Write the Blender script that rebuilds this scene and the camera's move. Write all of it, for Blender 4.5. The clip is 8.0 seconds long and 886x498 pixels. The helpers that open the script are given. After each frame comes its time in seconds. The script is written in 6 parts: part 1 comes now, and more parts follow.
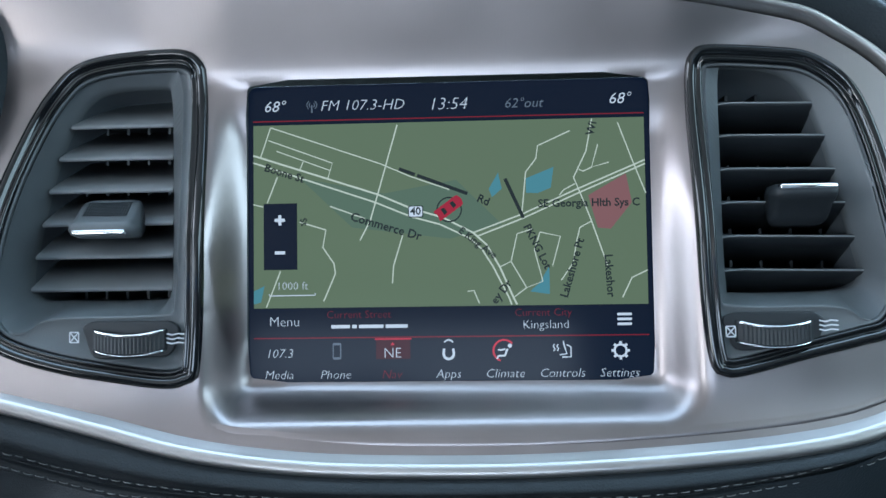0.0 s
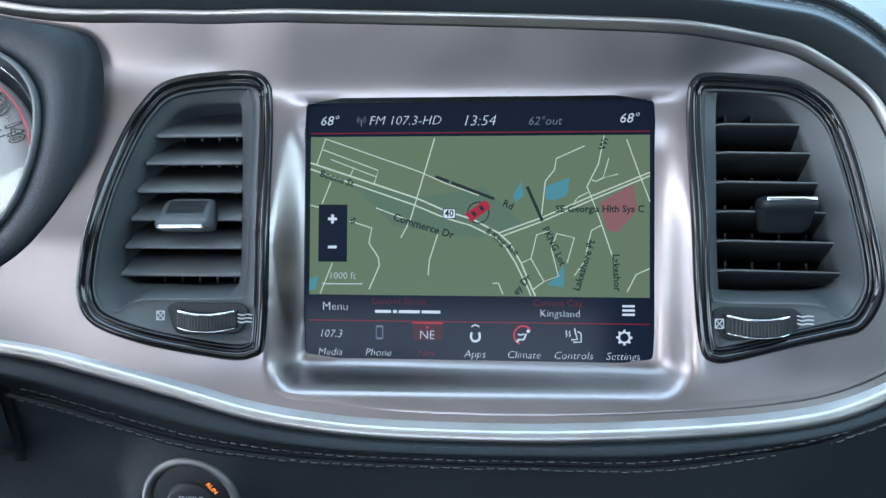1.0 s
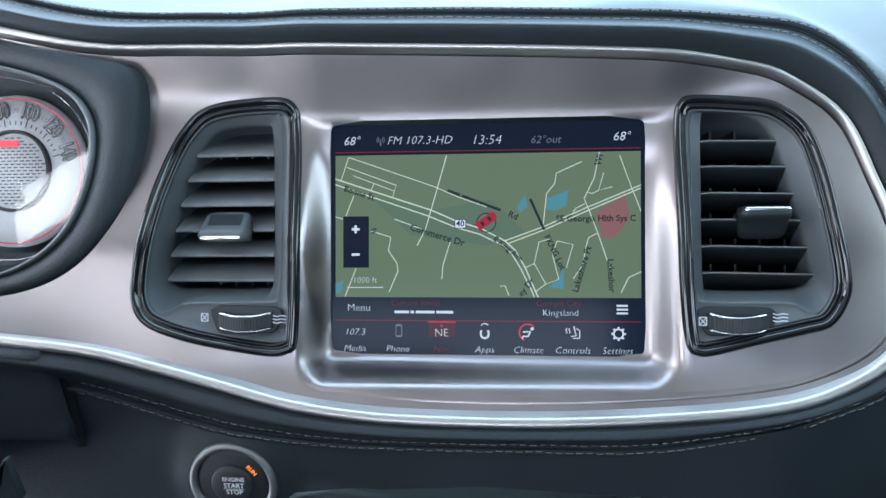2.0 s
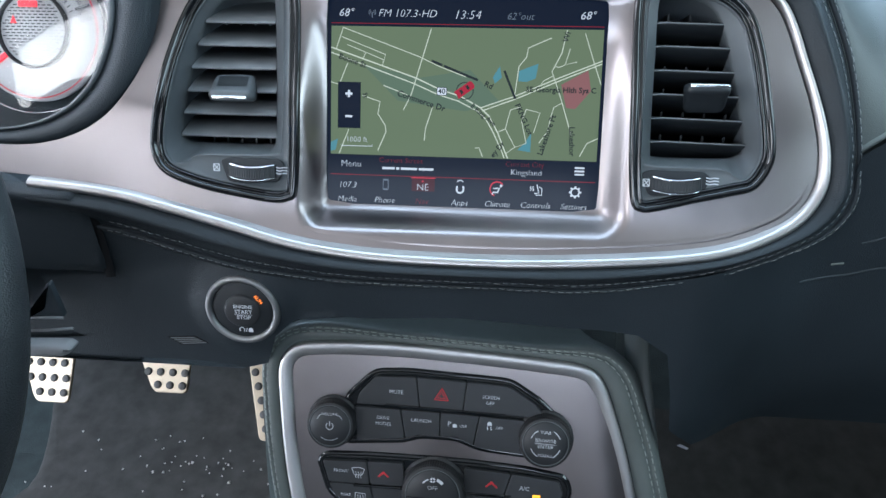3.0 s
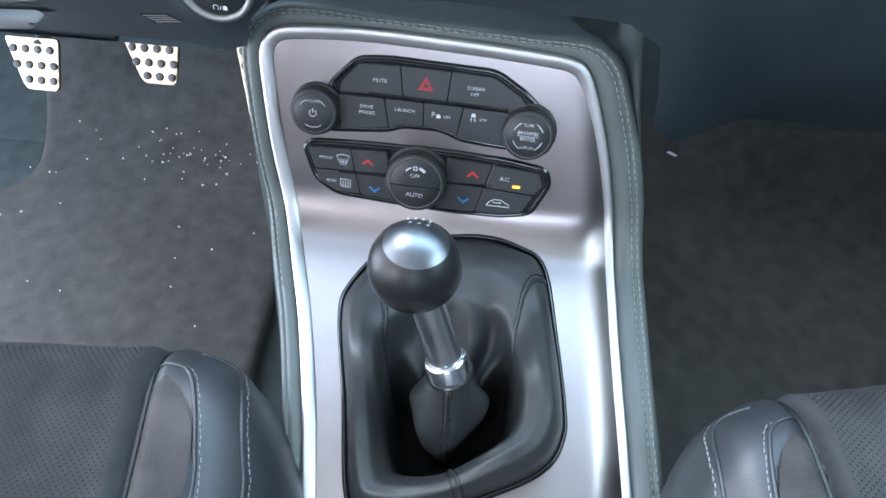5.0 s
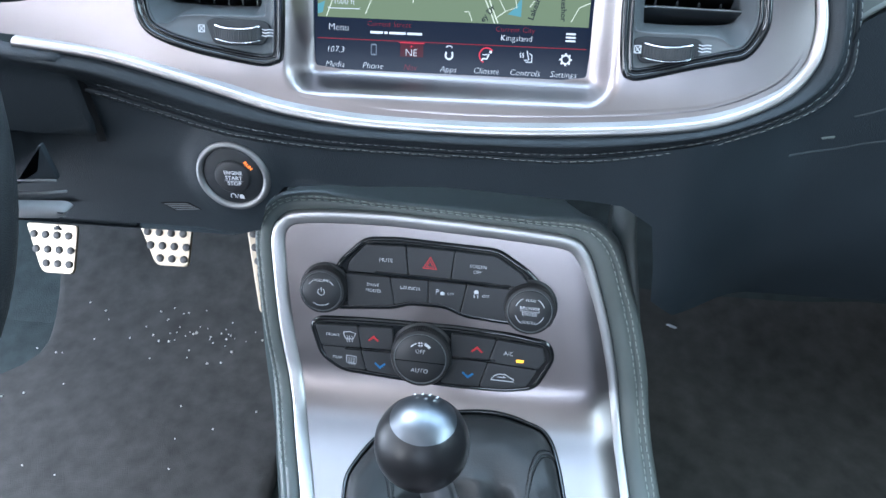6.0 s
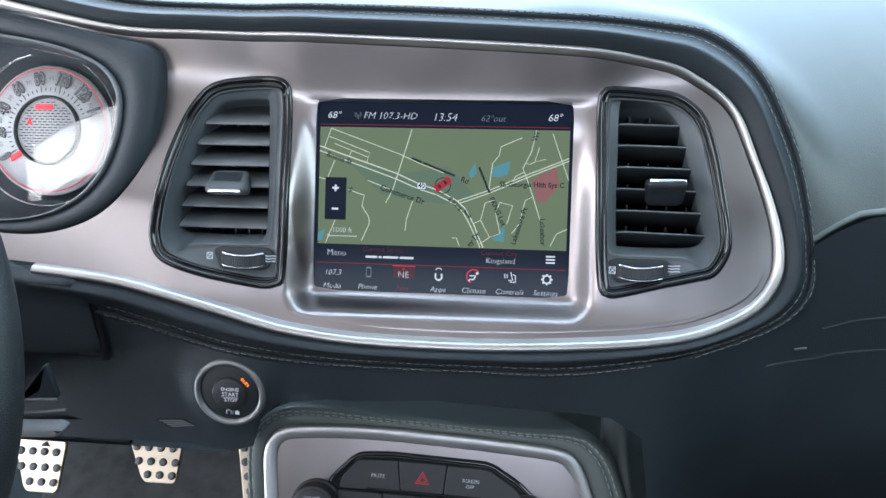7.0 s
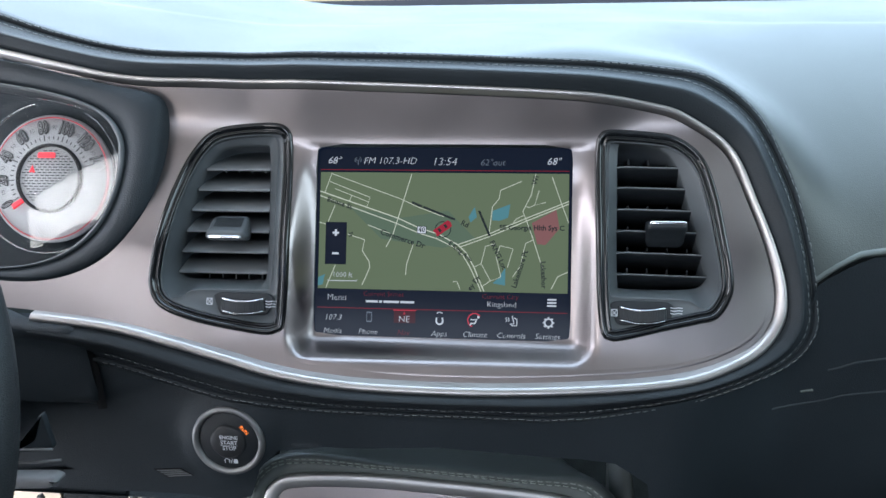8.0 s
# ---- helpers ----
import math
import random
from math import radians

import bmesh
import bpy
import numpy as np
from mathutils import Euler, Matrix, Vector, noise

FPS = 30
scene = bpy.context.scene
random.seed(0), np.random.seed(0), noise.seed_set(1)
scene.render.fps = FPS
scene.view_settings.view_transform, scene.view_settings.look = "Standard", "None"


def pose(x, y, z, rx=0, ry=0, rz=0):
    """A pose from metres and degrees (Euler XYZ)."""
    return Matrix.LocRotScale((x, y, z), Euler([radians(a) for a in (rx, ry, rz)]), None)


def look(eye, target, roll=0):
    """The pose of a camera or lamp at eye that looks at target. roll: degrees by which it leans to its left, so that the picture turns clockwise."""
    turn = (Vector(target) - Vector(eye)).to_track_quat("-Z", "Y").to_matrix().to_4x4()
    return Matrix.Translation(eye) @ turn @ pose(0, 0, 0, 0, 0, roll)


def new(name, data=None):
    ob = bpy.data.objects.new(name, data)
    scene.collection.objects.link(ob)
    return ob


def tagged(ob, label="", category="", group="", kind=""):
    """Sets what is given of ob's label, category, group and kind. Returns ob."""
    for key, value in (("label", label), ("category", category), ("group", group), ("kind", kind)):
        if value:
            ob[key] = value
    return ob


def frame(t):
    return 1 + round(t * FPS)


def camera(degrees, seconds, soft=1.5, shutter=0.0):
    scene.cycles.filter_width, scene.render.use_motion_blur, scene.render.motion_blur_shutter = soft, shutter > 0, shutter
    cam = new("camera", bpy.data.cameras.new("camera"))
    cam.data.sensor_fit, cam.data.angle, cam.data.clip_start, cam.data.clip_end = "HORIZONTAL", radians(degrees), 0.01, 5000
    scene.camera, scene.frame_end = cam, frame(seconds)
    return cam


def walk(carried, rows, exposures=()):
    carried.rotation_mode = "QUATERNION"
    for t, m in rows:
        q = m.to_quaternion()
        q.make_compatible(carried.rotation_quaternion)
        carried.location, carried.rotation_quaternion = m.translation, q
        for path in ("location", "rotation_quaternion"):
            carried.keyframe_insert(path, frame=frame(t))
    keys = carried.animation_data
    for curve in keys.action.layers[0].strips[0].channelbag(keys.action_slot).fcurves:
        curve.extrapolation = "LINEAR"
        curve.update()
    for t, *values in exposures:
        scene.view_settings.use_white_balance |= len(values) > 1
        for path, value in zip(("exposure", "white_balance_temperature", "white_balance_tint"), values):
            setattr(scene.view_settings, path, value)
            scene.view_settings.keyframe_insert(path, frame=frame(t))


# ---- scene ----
cam = camera(61.4, 8.0)
PATH = [
    (0, (0.013, -0.013, 0.645), (-0.08, 1.885, 0.022), -1.8),
    (0.5, (0.011, -0.038, 0.656), (-0.091, 1.852, 0.013), -1.5),
    (1, (0.015, -0.06, 0.668), (-0.154, 1.819, 0.004), -1.4),
    (1.2, (0.021, -0.071, 0.674), (-0.229, 1.8, 0.013), -2.2),
    (2.3, (0.02, -0.117, 0.698), (-0.169, 1.739, -0.024), -2.1),
    (2.5, (0.019, -0.136, 0.703), (-0.159, 1.704, -0.06), -1.7),
    (3, (0.033, -0.16, 0.705), (-0.143, 1.574, -0.276), -0.4),
    (3.5, (0.041, -0.17, 0.699), (-0.12, 1.388, -0.545), 0.9),
    (4, (0.044, -0.161, 0.688), (-0.099, 1.187, -0.782), 1.5),
    (4.2, (0.045, -0.162, 0.69), (-0.089, 1.114, -0.845), 1.4),
    (5.3, (0.051, -0.163, 0.685), (-0.096, 1.088, -0.869), 0.6),
    (5.5, (0.051, -0.163, 0.688), (-0.104, 1.169, -0.795), 0.5),
    (6, (0.048, -0.171, 0.694), (-0.134, 1.403, -0.526), -0.0),
    (6.5, (0.049, -0.178, 0.706), (-0.141, 1.578, -0.23), -0.4),
    (7, (0.052, -0.186, 0.711), (-0.142, 1.658, -0.038), -0.4),
    (7.5, (0.052, -0.186, 0.709), (-0.149, 1.688, 0.038), -0.6),
    (8, (0.052, -0.185, 0.71), (-0.147, 1.701, 0.073), -0.9),
]
EXPOSURE = [(0.0, 0.45, 5470, 5), (1.0, 0.59, 5510, 5), (2.5, 0.62, 5670, 8), (3.5, 0.86, 5780, 8), (4.0, 1.14, 5720, 10), (5.5, 1.49, 5660, 10), (6.0, 1.31, 5500, 9), (6.5, 1.03, 5570, 10), (7.0, 0.73, 5890, 10), (8.0, 0.39, 5990, 11)]
walk(cam, [(t, look(eye, target, roll)) for t, eye, target, roll in PATH], EXPOSURE)

# ---- world, sun, exposure ----
world = bpy.data.worlds.new("sky")
scene.world = world
world.use_nodes = True
wn = world.node_tree
sky = wn.nodes.new("ShaderNodeTexSky")
sky.sky_type, sky.sun_disc = "NISHITA", False
sky.sun_elevation, sky.sun_rotation = radians(48), radians(-60)
wn.nodes["Background"].inputs[1].default_value = 0.15
wn.links.new(sky.outputs[0], wn.nodes["Background"].inputs[0])
sun = new("sun", bpy.data.lights.new("sun", "SUN"))
sun.data.energy, sun.data.angle, sun.data.color = 0.8, radians(15), (1.0, 0.96, 0.9)
sun.matrix_world = look((-4, 3.5, 6), (0, 0, 0))


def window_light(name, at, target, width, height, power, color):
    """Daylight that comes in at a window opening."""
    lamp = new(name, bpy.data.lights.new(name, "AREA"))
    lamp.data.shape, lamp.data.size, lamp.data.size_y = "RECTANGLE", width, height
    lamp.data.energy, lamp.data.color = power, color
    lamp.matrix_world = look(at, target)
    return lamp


window_light("windshield_daylight", (0, 0.615, 0.895), (0, 0.205, 0.225), 1.35, 0.78, 10.5, (0.70, 0.89, 1.0))
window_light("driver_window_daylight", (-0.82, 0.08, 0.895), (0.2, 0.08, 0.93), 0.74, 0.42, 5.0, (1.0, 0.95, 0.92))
window_light("quarter_window_daylight", (-0.82, -0.75, 0.80), (0.2, -0.75, 0.92), 0.76, 0.62, 9.3, (1.0, 0.94, 0.87))
window_light("driver_doorway_daylight", (-0.82, 0.04, 0.38), (0.2, 0.0, 0.36), 0.70, 0.52, 6.0, (0.92, 0.95, 1.0))
window_light("passenger_window_daylight", (0.80, 0.10, 0.87), (-0.1, 0.14, 0.30), 0.80, 0.40, 3.3, (0.84, 1.0, 0.97))
window_light("rear_window_daylight", (-0.16, -1.28, 0.86), (-0.16, 0, 0.70), 0.84, 0.28, 4.4, (0.88, 0.94, 1.0))


# ---- helpers of this scene ----
PLACE = {}


def thing(name, at, label, category, group="", kind=""):
    ob = new(name)
    ob.location = at
    ob.empty_display_size = 0.02
    PLACE[ob.name] = Vector(at)
    return tagged(ob, label, category, group, kind)


def part(name, bm, material, parent, label="", smooth=True, kind=""):
    """One mesh from a bmesh in world coordinates, under a thing or a part."""
    me = bpy.data.meshes.new(name)
    bmesh.ops.recalc_face_normals(bm, faces=bm.faces)
    bm.to_mesh(me)
    bm.free()
    return part_mesh(name, me, material, parent, label, smooth, kind)


def part_mesh(name, me, material, parent, label="", smooth=True, kind=""):
    if smooth:
        me.polygons.foreach_set("use_smooth", [True] * len(me.polygons))
    me.materials.append(material)
    ob = new(name, me)
    if parent is not None:
        at = PLACE[parent.name]
        me.transform(Matrix.Translation(-at))
        ob.parent = parent
        PLACE[ob.name] = at
    if label:
        ob["label"] = label
    if kind:
        ob["kind"] = kind
    return ob


def structure(name, bm, material, label, category, smooth=False):
    return tagged(part(name, bm, material, None, "", smooth), label, category, "", "structure")


def curve(points, n, closed=False):
    """n points, evenly spaced, on a smooth line through the given ones."""
    p = np.array(points, float)
    m = len(p)
    out = []
    for i in range(m if closed else m - 1):
        if closed:
            a, b, c, d = p[i - 1], p[i], p[(i + 1) % m], p[(i + 2) % m]
        else:
            a, b, c, d = p[max(i - 1, 0)], p[i], p[i + 1], p[min(i + 2, m - 1)]
        for k in range(16):
            t = k / 16
            out.append(0.5 * (2 * b + (c - a) * t + (2 * a - 5 * b + 4 * c - d) * t ** 2 + (3 * b - a - 3 * c + d) * t ** 3))
    out.append(p[0] if closed else p[-1])
    out = np.array(out)
    s = np.concatenate([[0], np.cumsum(np.linalg.norm(np.diff(out, axis=0), axis=1))])
    want = np.linspace(0, s[-1], n + 1)[:-1] if closed else np.linspace(0, s[-1], n)
    return np.stack([np.interp(want, s, out[:, k]) for k in range(p.shape[1])], 1)


def outward(p, closed=False):
    """The unit normals of a plane line, to the left of its way."""
    p = np.asarray(p)
    d = np.roll(p, -1, 0) - np.roll(p, 1, 0) if closed else np.gradient(p, axis=0)
    d = d / np.maximum(np.linalg.norm(d, axis=1, keepdims=True), 1e-9)
    return np.stack([-d[:, 1], d[:, 0]], 1)


def loft(rows, close_u=False, cap_start=False, cap_end=False, bm=None):
    """A skin over rows of points."""
    bm = bm or bmesh.new()
    vs = [[bm.verts.new(p) for p in row] for row in rows]
    n = len(vs[0])
    for a, b in zip(vs, vs[1:]):
        for i in range(n if close_u else n - 1):
            j = (i + 1) % n
            bm.faces.new((a[i], a[j], b[j], b[i]))
    if cap_start:
        bm.faces.new(vs[0][::-1])
    if cap_end:
        bm.faces.new(vs[-1])
    return bm


def inside(poly, pts):
    poly, pts = np.asarray(poly), np.asarray(pts)
    hit = np.zeros(len(pts), bool)
    for (x0, y0), (x1, y1) in zip(poly, np.roll(poly, -1, 0)):
        if y0 == y1:
            continue
        c = ((y0 > pts[:, 1]) != (y1 > pts[:, 1])) & (pts[:, 0] < (x1 - x0) * (pts[:, 1] - y0) / (y1 - y0) + x0)
        hit ^= c
    return hit


def sheet(outer, holes, step, fmap):
    """A finely meshed surface over a plane outline with holes; fmap lifts each point into the world."""
    from mathutils.geometry import delaunay_2d_cdt
    loops = [np.asarray(outer)] + [np.asarray(h) for h in holes]
    pts, edges, k = [], [], 0
    for lp in loops:
        n = len(lp)
        pts += [tuple(q) for q in lp]
        edges += [(k + i, k + (i + 1) % n) for i in range(n)]
        k += n
    lo, hi = loops[0].min(0), loops[0].max(0)
    gx, gy = np.meshgrid(np.arange(lo[0] + step / 2, hi[0], step), np.arange(lo[1] + step / 2, hi[1], step))
    gx[1::2] += step / 2
    g = np.stack([gx.ravel(), gy.ravel()], 1)
    keep = inside(loops[0], g)
    for h in loops[1:]:
        keep &= ~inside(h, g)
    g = g[keep]
    edge = np.concatenate(loops)
    far = np.ones(len(g), bool)
    for q in edge:
        far &= ((g - q) ** 2).sum(1) > (0.45 * step) ** 2
    pts += [tuple(q) for q in g[far]]
    vs, _, fs, _, _, _ = delaunay_2d_cdt([Vector(q) for q in pts], edges, [], 0, 1e-7)
    va = np.array([tuple(v) for v in vs])
    fs = [f for f in fs if len(f) == 3]
    mid = np.array([va[list(f)].mean(0) for f in fs])
    ok = inside(loops[0], mid)
    tri = np.array([va[list(f)] for f in fs])
    e1, e2 = tri[:, 1] - tri[:, 0], tri[:, 2] - tri[:, 0]
    long2 = np.maximum(np.maximum((e1 ** 2).sum(1), (e2 ** 2).sum(1)), ((e2 - e1) ** 2).sum(1))
    ok &= abs(e1[:, 0] * e2[:, 1] - e1[:, 1] * e2[:, 0]) > 0.02 * long2
    for h in loops[1:]:
        ok &= ~inside(h, mid)
    bm = bmesh.new()
    bv = [bm.verts.new(fmap(*q)) for q in va]
    for f, o in zip(fs, ok):
        if o:
            bm.faces.new([bv[i] for i in f])
    bmesh.ops.delete(bm, geom=[v for v in bm.verts if not v.link_faces], context="VERTS")
    return bm


def band(path, profile, fmap, lift=None, closed=False, bm=None):
    """A profile of (outward, height) swept along a plane line."""
    p = np.asarray(path)
    nrm = outward(p, closed)
    h0 = np.zeros(len(p)) if lift is None else np.array([lift(*q) for q in p])
    rows = [[fmap(*(q + o * m), h + dh) for q, m, h in zip(p, nrm, h0)] for o, dh in profile]
    return loft(rows, closed, bm=bm)


def prism(poly, h0, h1, fmap, bevel=0.0006, bm=None):
    """A plate with softened upper edges over a plane outline (anticlockwise)."""
    p = np.asarray(poly, float)
    area = 0.5 * np.sum(p[:, 0] * np.roll(p[:, 1], -1) - np.roll(p[:, 0], -1) * p[:, 1])
    if area < 0:
        p = p[::-1]
    a = p - np.roll(p, 1, 0)
    b = np.roll(p, -1, 0) - p
    na = np.stack([-a[:, 1], a[:, 0]], 1) / np.linalg.norm(a, axis=1, keepdims=True)
    nb = np.stack([-b[:, 1], b[:, 0]], 1) / np.linalg.norm(b, axis=1, keepdims=True)
    m = na + nb
    m = m / np.maximum((m * na).sum(1, keepdims=True), 0.35)
    rows = [[fmap(*q, h0) for q in p], [fmap(*q, h1 - bevel) for q in p], [fmap(*q, h1 - 0.3 * bevel) for q in p + 0.3 * bevel * m], [fmap(*q, h1) for q in p + bevel * m]]
    return loft(rows, True, False, True, bm)


def rounded(x0, y0, x1, y1, r, n=5):
    out = []
    for cx, cy, a in ((x1 - r, y1 - r, 0), (x0 + r, y1 - r, 90), (x0 + r, y0 + r, 180), (x1 - r, y0 + r, 270)):
        for k in range(n + 1):
            t = radians(a + 90 * k / n)
            out.append((cx + r * math.cos(t), cy + r * math.sin(t)))
    return np.array(out)


def soften(poly, r, n=4):
    """Rounds the corners of a plane outline."""
    p = np.asarray(poly, float)
    out = []
    for a, b, c in zip(np.roll(p, 1, 0), p, np.roll(p, -1, 0)):
        la, lc = np.linalg.norm(a - b), np.linalg.norm(c - b)
        k = min(r, 0.45 * la, 0.45 * lc)
        s, e = b + (a - b) / la * k, b + (c - b) / lc * k
        for i in range(n + 1):
            t = i / n
            out.append((1 - t) ** 2 * s + 2 * t * (1 - t) * b + t * t * e)
    return np.array(out)


def circle(cx, cy, r, n=48):
    return np.array([(cx + r * math.cos(2 * math.pi * k / n), cy + r * math.sin(2 * math.pi * k / n)) for k in range(n)])


def turned(cx, cy, profile, fmap, n=64, cap=True, ripple=0.0, teeth=0):
    """A round thing standing on a surface: profile of (radius, height)."""
    rows = []
    for r, h in profile:
        row = []
        for k in range(n):
            a = 2 * math.pi * k / n
            q = r * (1 + (ripple * (1 if k % 2 else -1) if teeth else 0))
            row.append(fmap(cx + q * math.cos(a), cy + q * math.sin(a), h))
        rows.append(row)
    return loft(rows, True, False, cap)


def strip(points, width, h, fmap, bm=None):
    """A flat line of even width."""
    p = np.asarray(points, float)
    m = outward(p)
    return loft([[fmap(*q, h) for q in p + m * width / 2], [fmap(*q, h) for q in p - m * width / 2]], bm=bm)


def flat(poly, h, fmap, bm=None):
    bm = bm or bmesh.new()
    bm.faces.new([bm.verts.new(fmap(*q, h)) for q in poly])
    return bm


def tube(points, r, n=10, bm=None, cap=True):
    """A round bar along points in the world."""
    p = [Vector(q) for q in points]
    rows = []
    for i, q in enumerate(p):
        d = (p[min(i + 1, len(p) - 1)] - p[max(i - 1, 0)]).normalized()
        a = d.cross(Vector((0.31, 0.2, 0.93))).normalized()
        b = d.cross(a)
        rr = r[i] if isinstance(r, (list, tuple)) else r
        rows.append([q + rr * (math.cos(2 * math.pi * k / n) * a + math.sin(2 * math.pi * k / n) * b) for k in range(n)])
    return loft(rows, True, cap, cap, bm)


def letters(text, size, x, y, h, fmap, material, parent, turn=0.0, slant=0.0, align="CENTER", name="lettering", wide=1.0, thin=0.012):
    """Writing in the built-in font, laid on a surface as a mesh."""
    cu = bpy.data.curves.new(name, "FONT")
    cu.body, cu.size, cu.align_x, cu.align_y, cu.resolution_u = text, size * 1.38, align, "CENTER", 2
    cu.offset = -thin * size
    tmp = bpy.data.objects.new(name, cu)
    scene.collection.objects.link(tmp)
    bpy.context.view_layer.update()
    me = bpy.data.meshes.new_from_object(tmp.evaluated_get(bpy.context.evaluated_depsgraph_get()))
    bpy.data.objects.remove(tmp)
    bpy.data.curves.remove(cu)
    c, s = math.cos(radians(turn)), math.sin(radians(turn))
    for v in me.vertices:
        a, b = v.co.x * wide + slant * v.co.y, v.co.y
        v.co = fmap(x + c * a - s * b, y + s * a + c * b, h)
    return part_mesh(name, me, material, parent, "", False)


def stitches(path, length, gap, h, fmap, lift=None, bm=None, thick=0.0004):
    """A row of short threads along a plane line."""
    p = np.asarray(path)
    s = np.concatenate([[0], np.cumsum(np.linalg.norm(np.diff(p, axis=0), axis=1))])
    nrm = outward(p)
    verts, faces = [], []
    for a in np.arange(0, s[-1] - length, length + gap):
        jig = random.uniform(-0.0003, 0.0003)
        ring = []
        for f, dh in ((0.0, -0.0008), (0.2, 0.0003), (0.8, 0.0003), (1.0, -0.0008)):
            q = np.array([np.interp(a + f * length, s, p[:, k]) for k in (0, 1)])
            m = np.array([np.interp(a + f * length, s, nrm[:, k]) for k in (0, 1)])
            base = (lift(*q) if lift else 0) + h + dh
            ring.append([fmap(*(q + m * (o + jig)), base + e) for o, e in ((-thick, 0), (0, thick), (thick, 0))])
        k = len(verts)
        for r in ring:
            verts += r
        for i in range(3):
            for j in range(2):
                faces.append((k + 3 * i + j, k + 3 * i + j + 1, k + 3 * i + j + 4, k + 3 * i + j + 3))
    me = bpy.data.meshes.new("stitching")
    me.from_pydata([tuple(v) for v in verts], [], faces)
    return me


def smin(a, b, k):
    h = max(k - abs(a - b), 0) / k
    return min(a, b) - h * h * k / 4


def step01(a, b, x):
    t = min(max((x - a) / (b - a), 0), 1)
    return t * t * (3 - 2 * t)


# ---- materials ----
def mat(name, color, rough=0.5, metal=0.0, grain=0.0, grain_scale=400.0, vary=0.15, vary_scale=12.0, coat=0.0, spec=0.5, stretch=(1, 1, 1), emit=None, emit_strength=1.0, rough_vary=0.1, kind="noise"):
    m = bpy.data.materials.new(name)
    m.use_nodes = True
    nt = m.node_tree
    b = nt.nodes["Principled BSDF"]
    b.inputs["Metallic"].default_value = metal
    b.inputs["Specular IOR Level"].default_value = spec
    b.inputs["Coat Weight"].default_value = coat
    b.inputs["Coat Roughness"].default_value = 0.05
    tc = nt.nodes.new("ShaderNodeTexCoord")
    big = nt.nodes.new("ShaderNodeTexNoise")
    big.inputs["Scale"].default_value, big.inputs["Detail"].default_value = vary_scale, 6
    nt.links.new(tc.outputs["Object"], big.inputs["Vector"])
    ramp = nt.nodes.new("ShaderNodeMapRange")
    ramp.inputs["From Min"].default_value, ramp.inputs["From Max"].default_value = 0.3, 0.7
    ramp.inputs["To Min"].default_value, ramp.inputs["To Max"].default_value = 1 - vary, 1 + vary
    nt.links.new(big.outputs["Fac"], ramp.inputs["Value"])
    mul = nt.nodes.new("ShaderNodeVectorMath")
    mul.operation = "SCALE"
    mul.inputs[0].default_value = color
    nt.links.new(ramp.outputs[0], mul.inputs["Scale"])
    nt.links.new(mul.outputs[0], b.inputs["Base Color"])
    rr = nt.nodes.new("ShaderNodeMapRange")
    rr.inputs["From Min"].default_value, rr.inputs["From Max"].default_value = 0.3, 0.7
    rr.inputs["To Min"].default_value, rr.inputs["To Max"].default_value = rough * (1 - rough_vary), rough * (1 + rough_vary)
    nt.links.new(big.outputs["Fac"], rr.inputs["Value"])
    nt.links.new(rr.outputs[0], b.inputs["Roughness"])
    if grain:
        mp = nt.nodes.new("ShaderNodeMapping")
        mp.inputs["Scale"].default_value = stretch
        nt.links.new(tc.outputs["Object"], mp.inputs["Vector"])
        if kind == "leather":
            g = nt.nodes.new("ShaderNodeTexVoronoi")
            g.feature = "SMOOTH_F1"
            g.inputs["Scale"].default_value = grain_scale
            out = g.outputs["Distance"]
        else:
            g = nt.nodes.new("ShaderNodeTexNoise")
            g.inputs["Scale"].default_value, g.inputs["Detail"].default_value = grain_scale, 3
            out = g.outputs["Fac"]
        nt.links.new(mp.outputs[0], g.inputs["Vector"])
        bump = nt.nodes.new("ShaderNodeBump")
        bump.inputs["Strength"].default_value, bump.inputs["Distance"].default_value = grain, 0.001
        nt.links.new(out, bump.inputs["Height"])
        nt.links.new(bump.outputs[0], b.inputs["Normal"])
    if emit:
        b.inputs["Emission Color"].default_value = (*emit, 1)
        b.inputs["Emission Strength"].default_value = emit_strength
    return m


M_BEZEL = mat("brushed nickel", (0.305, 0.270, 0.268), 0.34, 1.0, 0.05, 1500, 0.05, 25, stretch=(1, 0.06, 0.06))
_t = M_BEZEL.node_tree.nodes.new("ShaderNodeTangent")
_t.direction_type, _t.axis = "RADIAL", "Z"
M_BEZEL.node_tree.links.new(_t.outputs[0], M_BEZEL.node_tree.nodes["Principled BSDF"].inputs["Tangent"])
M_BEZEL.node_tree.nodes["Principled BSDF"].inputs["Anisotropic"].default_value = 0.55
M_CHROME = mat("satin chrome", (0.50, 0.475, 0.46), 0.38, 1.0, 0.02, 700, 0.03, 30)
M_BRIGHT = mat("polished chrome", (0.85, 0.85, 0.86), 0.08, 1.0, 0.0, vary=0.02)
M_GLOSS = mat("piano black", (0.006, 0.007, 0.008), 0.07, 0.0, 0.0, vary=0.1, spec=0.6)
M_VENT = mat("grey moulded plastic", (0.100, 0.110, 0.116), 0.40, 0.0, 0.12, 1500, 0.1, 40)
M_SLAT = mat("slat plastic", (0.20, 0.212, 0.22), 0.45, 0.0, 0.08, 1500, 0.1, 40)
# Bluish lift of black plastic, duct, leather and lower skin is painted haze.
M_DARK = mat("black plastic", (0.011, 0.014, 0.017), 0.5, 0.0, 0.1, 1200, 0.15, 40)
M_DUCT = mat("grey-black duct", (0.075, 0.086, 0.095), 0.6, 0.0, 0.05, 900, 0.1, 40)
